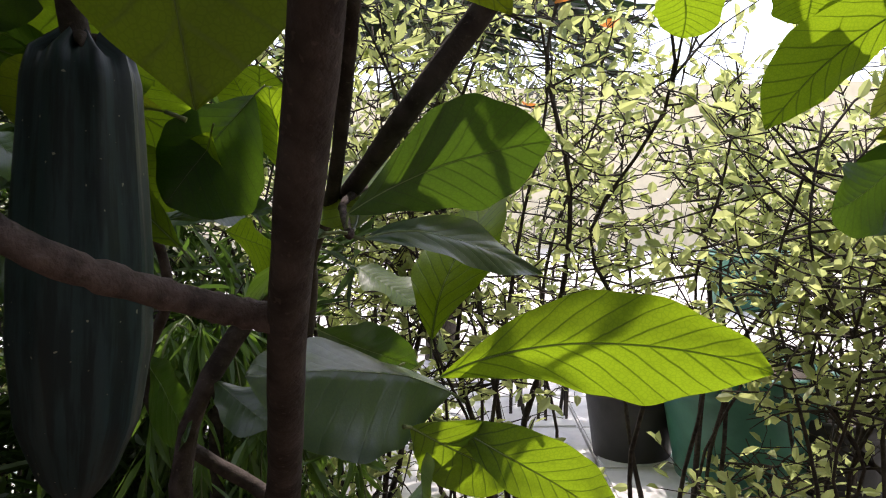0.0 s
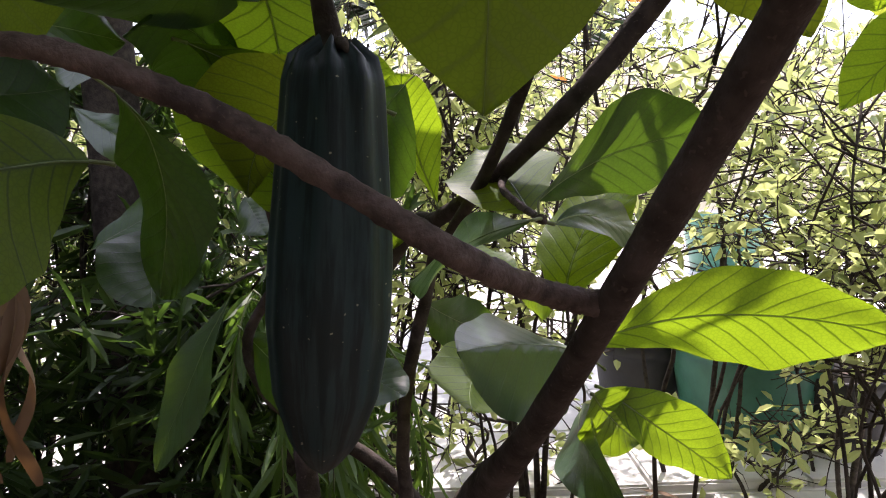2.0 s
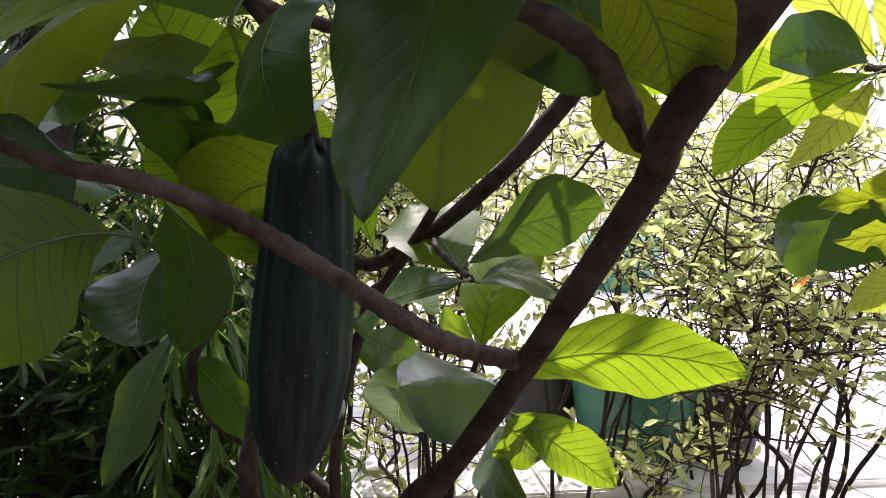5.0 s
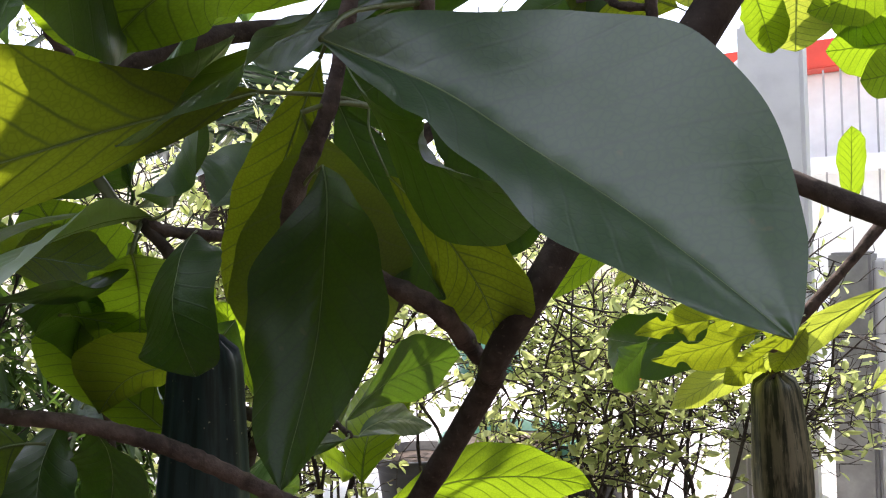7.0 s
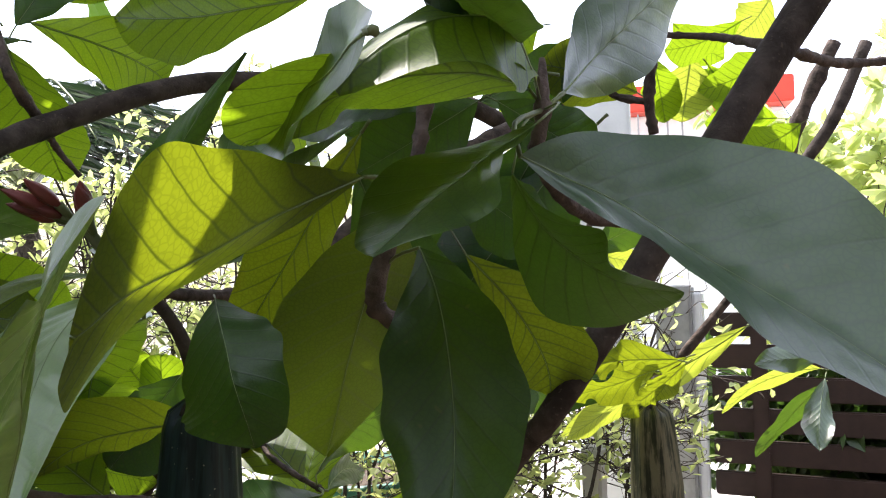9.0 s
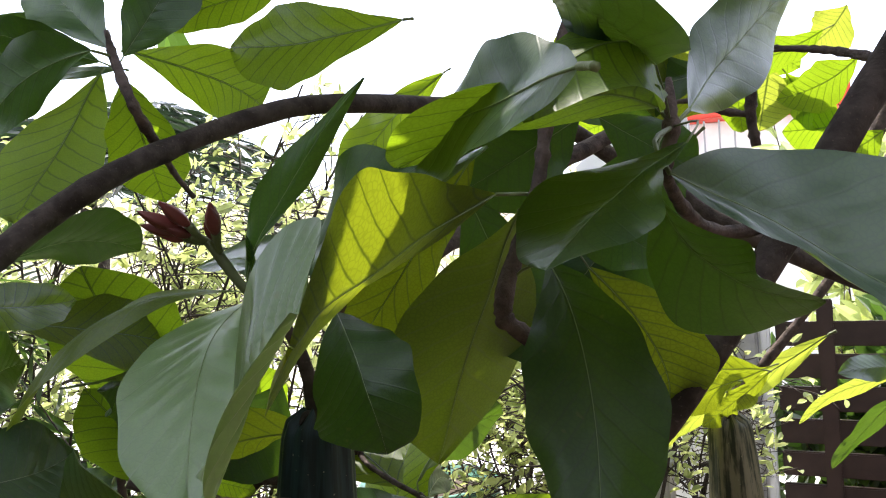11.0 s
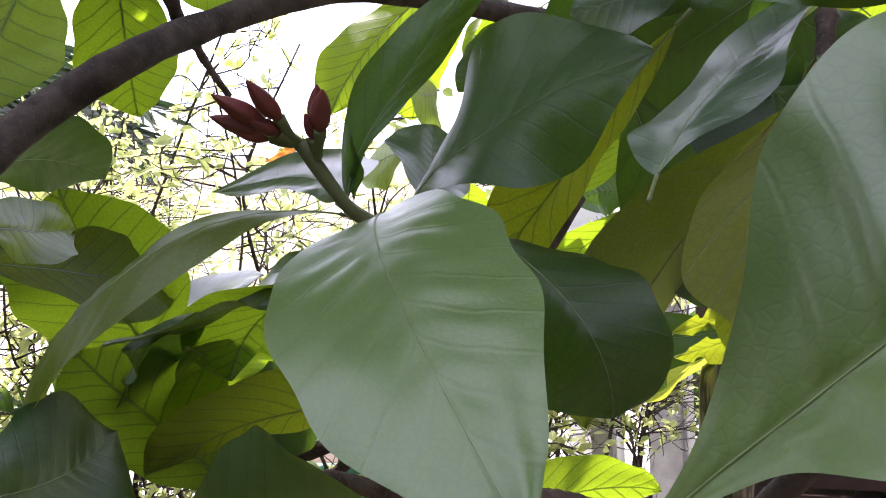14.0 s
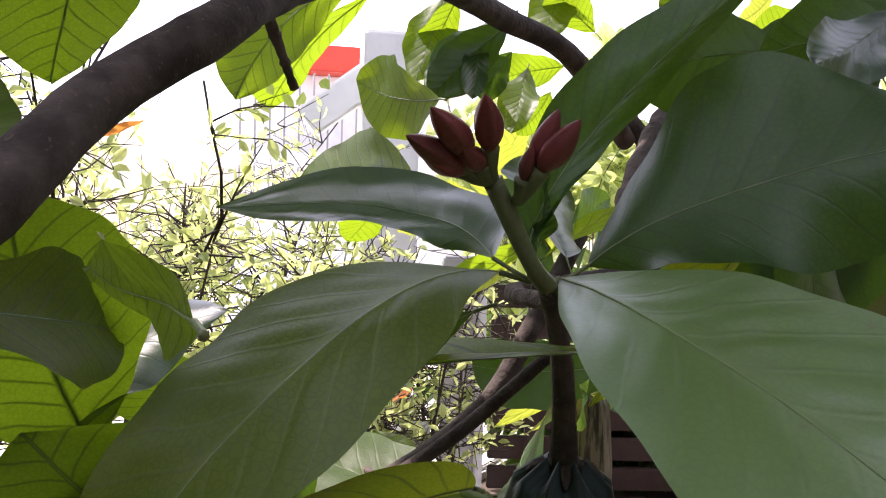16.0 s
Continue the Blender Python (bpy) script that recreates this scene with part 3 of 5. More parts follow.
leaf((-0.062, 0.485, 0.843), (0.078, 0.531, 0.891), (-0.008, 0.014, 0.007), (0.003, 0.024, -0.036), (0.009, -0.001, 0.004), 'mature', node=(-0.061, 0.482, 0.830))
leaf((-0.063, 0.521, 0.831), (-0.090, 0.740, 0.882), (0.004, 0.003, 0.002), (0.050, 0.003, 0.018), (0.001, 0.001, 0.001), 'young', node=(-0.061, 0.482, 0.830))
leaf((-0.051, 0.481, 0.826), (0.086, 0.680, 0.780), (-0.017, -0.026, 0.020), (0.010, 0.008, -0.012), (0.009, 0.011, -0.004), 'waxy_sheen', node=(-0.061, 0.482, 0.830))
leaf((-0.072, 0.449, 0.832), (-0.159, 0.613, 0.767), (-0.001, 0.000, 0.004), (-0.005, -0.035, -0.008), (-0.000, -0.000, 0.001), 'mature', node=(-0.061, 0.482, 0.830))
leaf((-0.063, 0.860, 0.655), (-0.105, 0.640, 0.636), (-0.012, 0.002, -0.006), (0.036, -0.003, -0.025), (-0.004, 0.001, -0.002), 'young')
leaf((-0.147, 0.809, 0.709), (-0.049, 0.996, 0.625), (-0.007, 0.004, -0.002), (-0.017, -0.002, -0.032), (-0.002, 0.001, -0.001), 'mature')
leaf((-0.105, 0.833, 0.774), (-0.040, 0.823, 0.732), (-0.000, 0.001, 0.004), (-0.013, -0.046, -0.007), (-0.000, 0.000, 0.002), 'young')
leaf((-0.012, 0.720, 0.719), (-0.025, 0.940, 0.699), (0.002, 0.001, -0.000), (0.002, 0.024, -0.021), (0.001, 0.000, -0.000), 'young')
leaf((-0.159, 0.627, 0.940), (-0.236, 0.622, 0.850), (0.003, -0.003, 0.004), (0.038, -0.001, -0.030), (0.003, 0.000, -0.012), 'mature')
leaf((-0.131, 0.783, 0.824), (-0.164, 0.701, 0.957), (-0.009, -0.015, 0.012), (-0.028, 0.005, 0.006), (0.002, -0.008, 0.011), 'young')
leaf((-0.275, 0.267, 0.907), (-0.278, 0.315, 0.809), (0.015, -0.007, 0.010), (0.024, -0.018, -0.004), (-0.007, 0.014, -0.006), 'mature')
leaf((-0.331, 0.369, 0.878), (-0.366, 0.157, 0.852), (-0.022, 0.050, 0.007), (0.016, -0.018, -0.053), (-0.006, 0.016, -0.006), 'young')
leaf((-0.345, 0.661, 0.844), (-0.337, 0.469, 0.776), (-0.014, -0.011, -0.005), (0.038, 0.003, -0.007), (-0.005, -0.004, -0.002), 'mature')
leaf((-0.378, 0.846, 0.718), (-0.471, 0.816, 0.514), (0.002, -0.015, 0.004), (0.034, -0.030, 0.013), (-0.002, -0.005, 0.002), 'waxy_sheen')
leaf((-0.534, 1.327, 0.575), (-0.678, 1.395, 0.401), (-0.000, -0.001, 0.002), (0.045, 0.013, -0.029), (-0.000, -0.000, 0.001), 'mature')
leaf((-0.382, 0.909, 0.662), (-0.268, 0.730, 0.609), (0.004, 0.003, -0.005), (-0.021, 0.015, -0.027), (0.001, 0.001, -0.002), 'mature')
leaf((-0.333, 0.692, 0.889), (-0.362, 0.518, 0.968), (0.028, -0.032, 0.045), (-0.028, 0.003, -0.020), (-0.001, -0.019, -0.019), 'mature')
leaf((-0.249, 0.354, 1.020), (-0.260, 0.586, 0.924), (-0.000, 0.051, 0.012), (0.047, 0.004, 0.001), (-0.004, 0.019, 0.005), 'young', node=(-0.243, 0.395, 1.046))
leaf((-0.133, 0.139, 1.064), (-0.171, 0.056, 0.911), (0.010, -0.003, 0.012), (0.029, -0.023, 0.008), (-0.008, -0.012, -0.002), 'mature', node=(-0.144, 0.173, 1.047))
leaf((-0.203, 0.326, 1.033), (-0.205, 0.237, 0.938), (-0.012, -0.036, 0.004), (0.028, -0.034, 0.013), (0.001, 0.011, -0.005), 'mature')
leaf((-0.153, 0.012, 1.101), (-0.045, -0.119, 0.988), (0.009, 0.030, 0.017), (-0.040, -0.009, -0.029), (0.011, -0.013, 0.013), 'waxy_sheen', node=(-0.091, 0.070, 1.137))
leaf((-0.152, 0.001, 1.114), (-0.230, 0.009, 1.058), (0.010, 0.011, 0.005), (0.002, -0.039, -0.005), (-0.002, 0.007, 0.002), 'waxy_sheen', 0.62, node=(-0.091, 0.070, 1.137))
leaf((-0.138, 0.038, 1.097), (-0.073, -0.008, 1.036), (0.002, 0.017, -0.014), (0.018, 0.040, -0.016), (0.001, 0.006, -0.005), 'mature', node=(-0.091, 0.070, 1.137))
leaf((-0.166, 0.144, 1.106), (-0.335, 0.027, 1.034), (-0.027, -0.007, -0.007), (0.008, 0.049, -0.030), (-0.016, -0.001, -0.002), 'olive', node=(-0.094, 0.187, 1.107))
leaf((-0.141, 0.156, 1.097), (-0.112, 0.339, 0.897), (0.011, 0.007, 0.027), (0.068, -0.004, 0.002), (0.001, 0.011, 0.014), 'dull', 0.70, node=(-0.094, 0.187, 1.107))
leaf((-0.093, 0.149, 1.059), (-0.029, 0.149, 0.961), (0.011, -0.012, -0.005), (0.022, -0.021, -0.002), (0.004, -0.004, -0.002), 'olive', node=(-0.094, 0.187, 1.107))
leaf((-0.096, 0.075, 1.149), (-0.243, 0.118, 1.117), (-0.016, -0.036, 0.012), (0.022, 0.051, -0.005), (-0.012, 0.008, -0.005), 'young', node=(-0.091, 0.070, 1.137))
leaf((-0.122, 0.048, 1.165), (-0.173, 0.067, 1.198), (-0.025, -0.029, -0.003), (0.023, 0.048, 0.004), (-0.009, -0.010, -0.001), 'waxy_sheen', node=(-0.091, 0.070, 1.137))
leaf((-0.072, 0.074, 1.149), (0.102, 0.121, 1.269), (-0.004, 0.010, -0.005), (0.032, 0.008, 0.002), (-0.001, 0.003, -0.002), 'waxy_sheen', node=(-0.091, 0.070, 1.137))
leaf((-0.076, 0.094, 1.159), (-0.251, -0.009, 1.117), (0.000, -0.013, 0.030), (-0.006, -0.027, -0.019), (0.000, 0.006, -0.011), 'young', node=(-0.091, 0.070, 1.137))
leaf((-0.267, -0.065, 1.122), (-0.223, 0.162, 1.133), (0.007, -0.003, 0.005), (-0.011, -0.027, -0.014), (0.002, -0.001, 0.002), 'waxy_sheen')
leaf((-0.235, 0.392, 1.050), (-0.351, 0.151, 0.940), (-0.017, 0.007, 0.023), (0.038, -0.037, 0.019), (-0.006, -0.002, 0.007), 'satin_lit', node=(-0.243, 0.395, 1.046), rib=0.8, rows=96, cols=26)
leaf((-0.355, 0.110, 0.950), (-0.351, -0.027, 1.049), (0.003, -0.011, 0.023), (-0.023, -0.040, -0.033), (-0.003, 0.026, -0.003), 'satin_lit', 0.72, rib=1.9, rows=120, cols=28)
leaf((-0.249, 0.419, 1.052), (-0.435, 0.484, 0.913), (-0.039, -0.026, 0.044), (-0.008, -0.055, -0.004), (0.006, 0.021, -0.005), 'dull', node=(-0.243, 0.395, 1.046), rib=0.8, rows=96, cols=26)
leaf((-0.249, 0.433, 1.031), (-0.397, 0.436, 0.983), (0.020, 0.046, -0.015), (0.015, -0.031, 0.008), (0.005, 0.012, -0.001), 'waxy_sheen')
leaf((-0.249, 0.423, 1.059), (-0.251, 0.622, 1.081), (0.026, -0.023, 0.011), (-0.023, -0.013, -0.018), (0.012, -0.011, 0.005), 'waxy_sheen', node=(-0.243, 0.395, 1.046))
leaf((-0.254, 0.401, 1.060), (-0.182, 0.301, 1.216), (-0.017, 0.027, -0.016), (0.007, -0.015, -0.006), (0.001, 0.006, 0.005), 'mature', node=(-0.243, 0.395, 1.046))
leaf((-0.252, 0.398, 1.058), (-0.256, 0.390, 1.100), (0.004, 0.002, -0.003), (0.003, -0.001, 0.001), (0.000, 0.001, 0.000), 'mature', rows=20, cols=6)
leaf((-0.217, 0.385, 1.056), (-0.187, 0.215, 1.122), (-0.008, 0.019, 0.006), (-0.020, -0.035, -0.037), (0.009, -0.001, 0.007), 'mature', wave=0.016, node=(-0.243, 0.395, 1.046))
leaf((-0.279, 0.150, 1.054), (-0.179, 0.130, 1.133), (0.002, 0.015, -0.001), (-0.022, -0.025, -0.012), (0.001, 0.005, -0.000), 'waxy_sheen')
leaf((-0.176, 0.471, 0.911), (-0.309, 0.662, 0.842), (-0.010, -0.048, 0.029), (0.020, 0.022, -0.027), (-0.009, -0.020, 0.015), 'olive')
leaf((-0.398, 0.316, 0.909), (-0.371, 0.198, 0.940), (-0.002, -0.012, 0.009), (0.008, 0.019, -0.028), (-0.001, -0.004, 0.003), 'waxy_sheen')
leaf((-0.317, 0.521, 0.964), (-0.210, 0.703, 0.875), (0.010, 0.015, 0.005), (-0.040, 0.013, -0.012), (0.004, 0.005, 0.002), 'young')
leaf((-0.458, 0.397, 1.050), (-0.375, 0.569, 1.051), (-0.005, -0.016, -0.001), (0.001, -0.012, -0.018), (-0.002, -0.006, 0.001), 'young')
leaf((-0.434, 0.623, 1.033), (-0.259, 0.704, 0.993), (0.006, -0.013, 0.003), (-0.010, -0.019, -0.032), (0.002, -0.005, 0.001), 'olive')
leaf((-0.315, 0.902, 1.360), (-0.426, 0.774, 1.143), (-0.006, -0.004, -0.019), (0.061, -0.037, 0.015), (0.001, -0.006, 0.010), 'young')
leaf((-0.319, 0.626, 1.284), (-0.252, 0.801, 1.170), (0.002, 0.013, 0.001), (0.044, -0.013, 0.004), (0.001, 0.005, 0.000), 'young', node=(-0.333, 0.573, 1.291))
leaf((-0.283, 0.825, 1.371), (-0.153, 0.688, 1.278), (0.032, 0.006, 0.002), (-0.026, 0.007, -0.043), (0.011, 0.002, 0.001), 'young')
leaf((-0.025, 0.540, 1.355), (-0.247, 0.449, 1.275), (-0.011, 0.025, -0.003), (0.007, 0.024, -0.034), (-0.004, 0.009, -0.001), 'young')
leaf((-0.283, 0.953, 1.382), (-0.453, 1.096, 1.353), (0.003, 0.000, 0.013), (-0.009, -0.037, -0.025), (-0.003, 0.002, -0.002), 'waxy_sheen')
leaf((-0.353, 0.572, 1.296), (-0.471, 0.743, 1.213), (-0.006, 0.009, 0.023), (0.011, -0.019, -0.041), (-0.002, 0.003, 0.008), 'mature', node=(-0.333, 0.573, 1.291))
leaf((-0.444, 0.667, 1.091), (-0.282, 0.824, 1.109), (0.005, -0.002, 0.017), (-0.009, 0.029, -0.026), (0.002, -0.001, 0.006), 'mature')
leaf((-0.477, 0.428, 0.962), (-0.419, 0.673, 0.987), (0.003, 0.007, 0.012), (0.010, 0.012, -0.030), (0.001, 0.002, 0.004), 'mature')
leaf((0.214, 0.873, 1.398), (0.061, 0.941, 1.210), (-0.009, 0.025, 0.006), (0.023, -0.034, -0.028), (-0.003, 0.009, 0.002), 'young')
leaf((0.378, 0.989, 1.419), (0.460, 1.278, 1.268), (-0.015, 0.018, -0.001), (0.053, -0.021, 0.014), (-0.006, 0.006, -0.000), 'young')
leaf((-0.007, 0.612, 1.183), (0.070, 0.767, 1.222), (0.009, 0.004, -0.007), (0.015, 0.009, -0.038), (0.003, 0.002, -0.002), 'young')
leaf((-0.058, 0.604, 1.113), (0.012, 0.796, 1.108), (0.010, 0.002, 0.012), (-0.016, -0.019, -0.027), (0.004, 0.001, 0.004), 'young')
leaf((-0.184, 0.411, 1.058), (-0.144, 0.448, 1.119), (0.003, 0.003, -0.002), (0.037, -0.000, 0.000), (0.001, 0.001, -0.001), 'waxy_sheen')
leaf((0.496, 0.737, 1.052), (0.356, 0.863, 0.919), (-0.011, -0.006, 0.016), (0.028, 0.021, -0.030), (-0.004, -0.002, 0.006), 'young', node=(0.545, 0.777, 1.066))
leaf((0.525, 0.773, 1.050), (0.487, 0.891, 0.931), (0.011, -0.005, 0.011), (0.036, -0.000, -0.001), (0.004, -0.002, 0.004), 'yellowing', node=(0.545, 0.777, 1.066))
leaf((0.507, 0.759, 1.071), (0.382, 0.778, 1.066), (-0.000, -0.000, 0.018), (0.004, -0.007, -0.045), (0.000, -0.000, 0.007), 'mature', node=(0.545, 0.777, 1.066))
leaf((0.606, 0.879, 1.097), (0.432, 0.803, 1.206), (-0.010, 0.002, 0.007), (0.028, -0.028, 0.011), (-0.004, 0.000, 0.003), 'yellowing', node=(0.545, 0.777, 1.066))
leaf((0.660, 0.934, 1.115), (0.580, 0.817, 1.250), (0.006, -0.003, 0.006), (0.034, -0.013, 0.005), (0.002, -0.001, 0.002), 'yellowing')
leaf((0.539, 0.725, 1.062), (0.683, 0.704, 1.118), (-0.000, -0.000, 0.003), (0.010, -0.002, -0.032), (-0.000, 0.000, 0.001), 'mature', node=(0.545, 0.777, 1.066))
leaf((0.588, 0.803, 1.067), (0.754, 0.798, 1.036), (-0.000, 0.001, -0.002), (0.003, 0.013, -0.024), (0.000, 0.000, -0.001), 'yellowing', node=(0.545, 0.777, 1.066))
leaf((0.667, 0.794, 0.990), (0.607, 0.812, 1.005), (-0.006, 0.003, 0.007), (-0.016, 0.004, -0.040), (-0.002, 0.001, 0.002), 'mature', node=(0.545, 0.777, 1.066))
leaf((0.612, 0.910, 1.092), (0.426, 0.970, 1.066), (-0.024, 0.000, 0.011), (0.019, 0.039, -0.046), (-0.009, 0.000, 0.004), 'yellowing', node=(0.545, 0.777, 1.066))
leaf((0.528, 0.576, 0.877), (0.429, 0.818, 0.855), (-0.029, 0.006, -0.008), (-0.014, -0.010, -0.048), (-0.010, 0.002, -0.003), 'mature')
leaf((0.613, 0.676, 0.839), (0.501, 0.761, 0.743), (-0.004, 0.002, -0.002), (0.034, 0.028, -0.023), (-0.001, 0.001, -0.001), 'yellowing')
leaf((0.494, 0.500, 0.904), (0.331, 0.580, 0.891), (0.000, -0.005, 0.010), (0.012, 0.009, -0.023), (0.000, -0.002, 0.004), 'olive', eaten=1.0)
leaf((0.521, 0.509, 0.905), (0.371, 0.605, 0.852), (0.006, -0.002, -0.003), (0.016, 0.010, -0.026), (0.002, -0.001, -0.001), 'olive', eaten=1.0)
leaf((0.559, 0.544, 0.888), (0.492, 0.616, 0.808), (0.002, -0.000, -0.001), (0.019, 0.004, -0.020), (0.001, -0.000, -0.000), 'olive', eaten=1.0)
leaf((0.672, 0.654, 0.869), (0.668, 0.718, 0.793), (0.001, 0.000, -0.000), (0.026, -0.004, -0.010), (0.000, 0.000, 0.000), 'yellowing')
leaf((0.738, 0.567, 0.931), (0.567, 0.851, 0.724), (0.006, 0.002, -0.002), (0.034, 0.001, -0.024), (0.002, 0.001, -0.001), 'yellowing')
leaf((1.086, 0.662, 0.815), (0.929, 0.780, 0.730), (-0.001, 0.005, 0.024), (0.033, 0.027, -0.027), (0.003, -0.004, 0.003), 'yellowing')
leaf((1.274, 0.779, 0.751), (1.216, 0.919, 0.569), (0.003, 0.002, 0.008), (0.049, 0.003, -0.011), (0.001, 0.001, 0.003), 'mature')
leaf((0.771, 0.456, 0.853), (0.689, 0.417, 0.761), (-0.004, 0.002, -0.004), (0.017, -0.014, 0.001), (-0.001, 0.001, -0.001), 'waxy_sheen')
leaf((0.777, 0.466, 0.881), (0.683, 0.517, 0.878), (0.004, -0.001, 0.004), (-0.010, -0.005, -0.020), (0.001, -0.000, 0.001), 'waxy_sheen')
leaf((-0.328, 0.720, 0.852), (-0.177, 0.687, 1.003), (0.004, 0.046, 0.026), (-0.016, -0.042, -0.021), (0.003, 0.008, -0.000), 'waxy_sheen')
leaf((-0.309, 0.773, 0.830), (-0.231, 0.851, 0.830), (-0.003, 0.003, 0.009), (0.009, -0.014, -0.019), (-0.001, 0.001, 0.003), 'waxy_sheen')
leaf((-0.477, 0.350, 0.937), (-0.383, 0.468, 0.928), (0.006, 0.003, -0.009), (-0.011, -0.035, -0.024), (0.002, 0.001, -0.003), 'mature')
leaf((0.486, 0.368, 1.347), (0.430, 0.446, 1.323), (0.002, 0.004, -0.006), (0.025, 0.009, -0.018), (0.001, 0.002, -0.002), 'young')
leaf((0.448, 0.483, 1.327), (0.527, 0.536, 1.249), (0.002, 0.000, -0.001), (0.020, -0.019, -0.001), (0.001, 0.000, -0.000), 'young')
leaf((0.615, 0.479, 1.315), (0.547, 0.546, 1.299), (0.002, -0.001, -0.001), (0.021, 0.015, -0.021), (0.001, -0.000, -0.000), 'young')
leaf((0.645, 0.396, 1.231), (0.595, 0.465, 1.200), (0.005, 0.002, -0.007), (0.033, 0.012, -0.027), (0.002, 0.001, -0.002), 'young')
leaf((0.507, 0.467, 1.327), (0.563, 0.536, 1.252), (0.001, 0.002, -0.003), (0.041, -0.021, -0.007), (0.001, 0.001, -0.001), 'yellowing')
leaf((0.539, 0.466, 1.321), (0.676, 0.489, 1.262), (0.002, 0.004, -0.006), (-0.007, 0.019, -0.020), (0.001, 0.001, -0.002), 'young')
leaf((0.886, 0.773, 1.041), (0.790, 0.670, 1.177), (-0.000, -0.002, 0.007), (0.020, -0.012, 0.004), (-0.000, -0.001, 0.002), 'young')
leaf((0.315, 0.457, 1.351), (0.377, 0.503, 1.290), (0.002, -0.005, 0.005), (0.024, -0.023, 0.001), (0.001, -0.002, 0.002), 'yellowing')
leaf((0.537, 0.523, 1.394), (0.643, 0.518, 1.351), (-0.002, 0.003, -0.001), (-0.003, 0.022, -0.018), (-0.001, 0.001, -0.000), 'young')
leaf((0.583, 0.386, 1.326), (0.523, 0.472, 1.283), (0.008, -0.001, -0.006), (0.031, 0.014, -0.024), (0.003, -0.000, -0.002), 'young')
leaf((0.671, 0.454, 1.431), (0.652, 0.503, 1.383), (0.004, -0.001, -0.003), (0.041, 0.004, -0.019), (0.002, -0.000, -0.001), 'yellowing')
leaf((0.688, 0.462, 1.253), (0.607, 0.530, 1.252), (-0.001, -0.001, 0.001), (0.025, 0.019, -0.029), (-0.000, -0.000, 0.000), 'young')
leaf((0.189, 0.715, 1.334), (0.241, 0.797, 1.252), (-0.002, 0.001, 0.004), (0.018, -0.018, -0.000), (-0.001, 0.001, 0.002), 'young')
leaf((0.124, 0.613, 1.280), (0.079, 0.681, 1.199), (-0.001, 0.001, 0.001), (0.007, -0.009, -0.024), (-0.000, 0.000, 0.000), 'mature')
leaf((0.170, 0.633, 1.260), (0.153, 0.656, 1.204), (-0.002, 0.004, 0.001), (0.008, -0.014, -0.009), (-0.001, 0.001, 0.000), 'mature')
leaf((0.487, 0.731, 1.270), (0.509, 0.796, 1.210), (0.003, -0.003, -0.001), (0.018, -0.012, -0.011), (0.001, -0.001, -0.000), 'young')
leaf((0.426, 0.684, 1.293), (0.393, 0.764, 1.277), (-0.003, 0.001, 0.002), (0.023, 0.005, -0.022), (-0.001, 0.000, 0.001), 'young')
leaf((0.385, 0.624, 1.326), (0.309, 0.653, 1.368), (-0.003, 0.004, 0.002), (-0.002, -0.027, 0.015), (-0.001, 0.001, 0.001), 'young')
leaf((0.171, 0.486, 1.035), (0.128, 0.423, 1.111), (-0.003, 0.001, 0.007), (0.030, -0.027, 0.004), (-0.001, 0.000, 0.002), 'young')
leaf((0.065, 0.540, 1.043), (0.064, 0.405, 1.142), (0.003, -0.001, 0.000), (0.023, -0.011, 0.006), (0.001, -0.000, -0.000), 'young')
leaf((-0.188, 0.601, 0.908), (-0.239, 0.693, 0.843), (0.001, -0.000, 0.000), (0.021, 0.002, -0.023), (0.000, -0.000, 0.000), 'young')
leaf((-0.164, 0.757, 0.905), (-0.209, 0.736, 0.973), (-0.006, 0.003, 0.000), (0.029, -0.033, 0.016), (-0.002, 0.001, 0.000), 'young')
leaf((-0.231, 0.767, 0.820), (-0.164, 0.743, 0.797), (-0.000, 0.001, -0.002), (-0.001, 0.023, -0.026), (-0.000, 0.000, -0.001), 'young')
leaf((-0.234, 0.646, 0.812), (-0.366, 0.637, 0.959), (-0.001, -0.001, 0.001), (-0.028, 0.048, -0.046), (-0.000, -0.000, 0.000), 'young')
leaf((-0.320, 0.745, 1.054), (-0.428, 0.766, 1.030), (0.004, -0.000, -0.002), (0.006, -0.003, -0.026), (0.002, -0.000, -0.001), 'mature')
leaf((-0.246, 0.686, 0.921), (-0.300, 0.759, 0.842), (0.004, -0.001, 0.003), (0.023, 0.004, -0.021), (0.002, -0.000, 0.001), 'young')
leaf((-0.499, 0.809, 1.026), (-0.510, 0.753, 0.951), (0.001, 0.003, 0.008), (0.030, -0.006, -0.005), (0.000, 0.001, 0.003), 'waxy_sheen')
leaf((-0.573, 0.907, 0.945), (-0.447, 0.844, 0.885), (-0.001, -0.002, -0.005), (-0.006, -0.011, -0.024), (-0.000, -0.001, -0.002), 'waxy_sheen')
leaf((-0.512, 0.788, 0.783), (-0.426, 0.824, 0.835), (-0.003, -0.000, -0.000), (0.018, -0.014, -0.015), (-0.001, 0.000, -0.000), 'mature')
leaf((-0.360, 0.864, 0.833), (-0.329, 0.826, 0.790), (0.000, 0.000, -0.000), (-0.020, -0.005, -0.015), (0.000, 0.000, -0.000), 'waxy_sheen')
leaf((-0.247, 0.764, 0.665), (-0.169, 0.695, 0.635), (0.003, -0.002, -0.002), (-0.002, -0.025, -0.013), (0.001, -0.001, -0.001), 'waxy_sheen')
leaf((-0.264, 0.696, 0.835), (-0.163, 0.702, 0.842), (0.001, 0.003, 0.004), (0.000, -0.010, -0.009), (0.000, 0.001, 0.002), 'waxy_sheen')
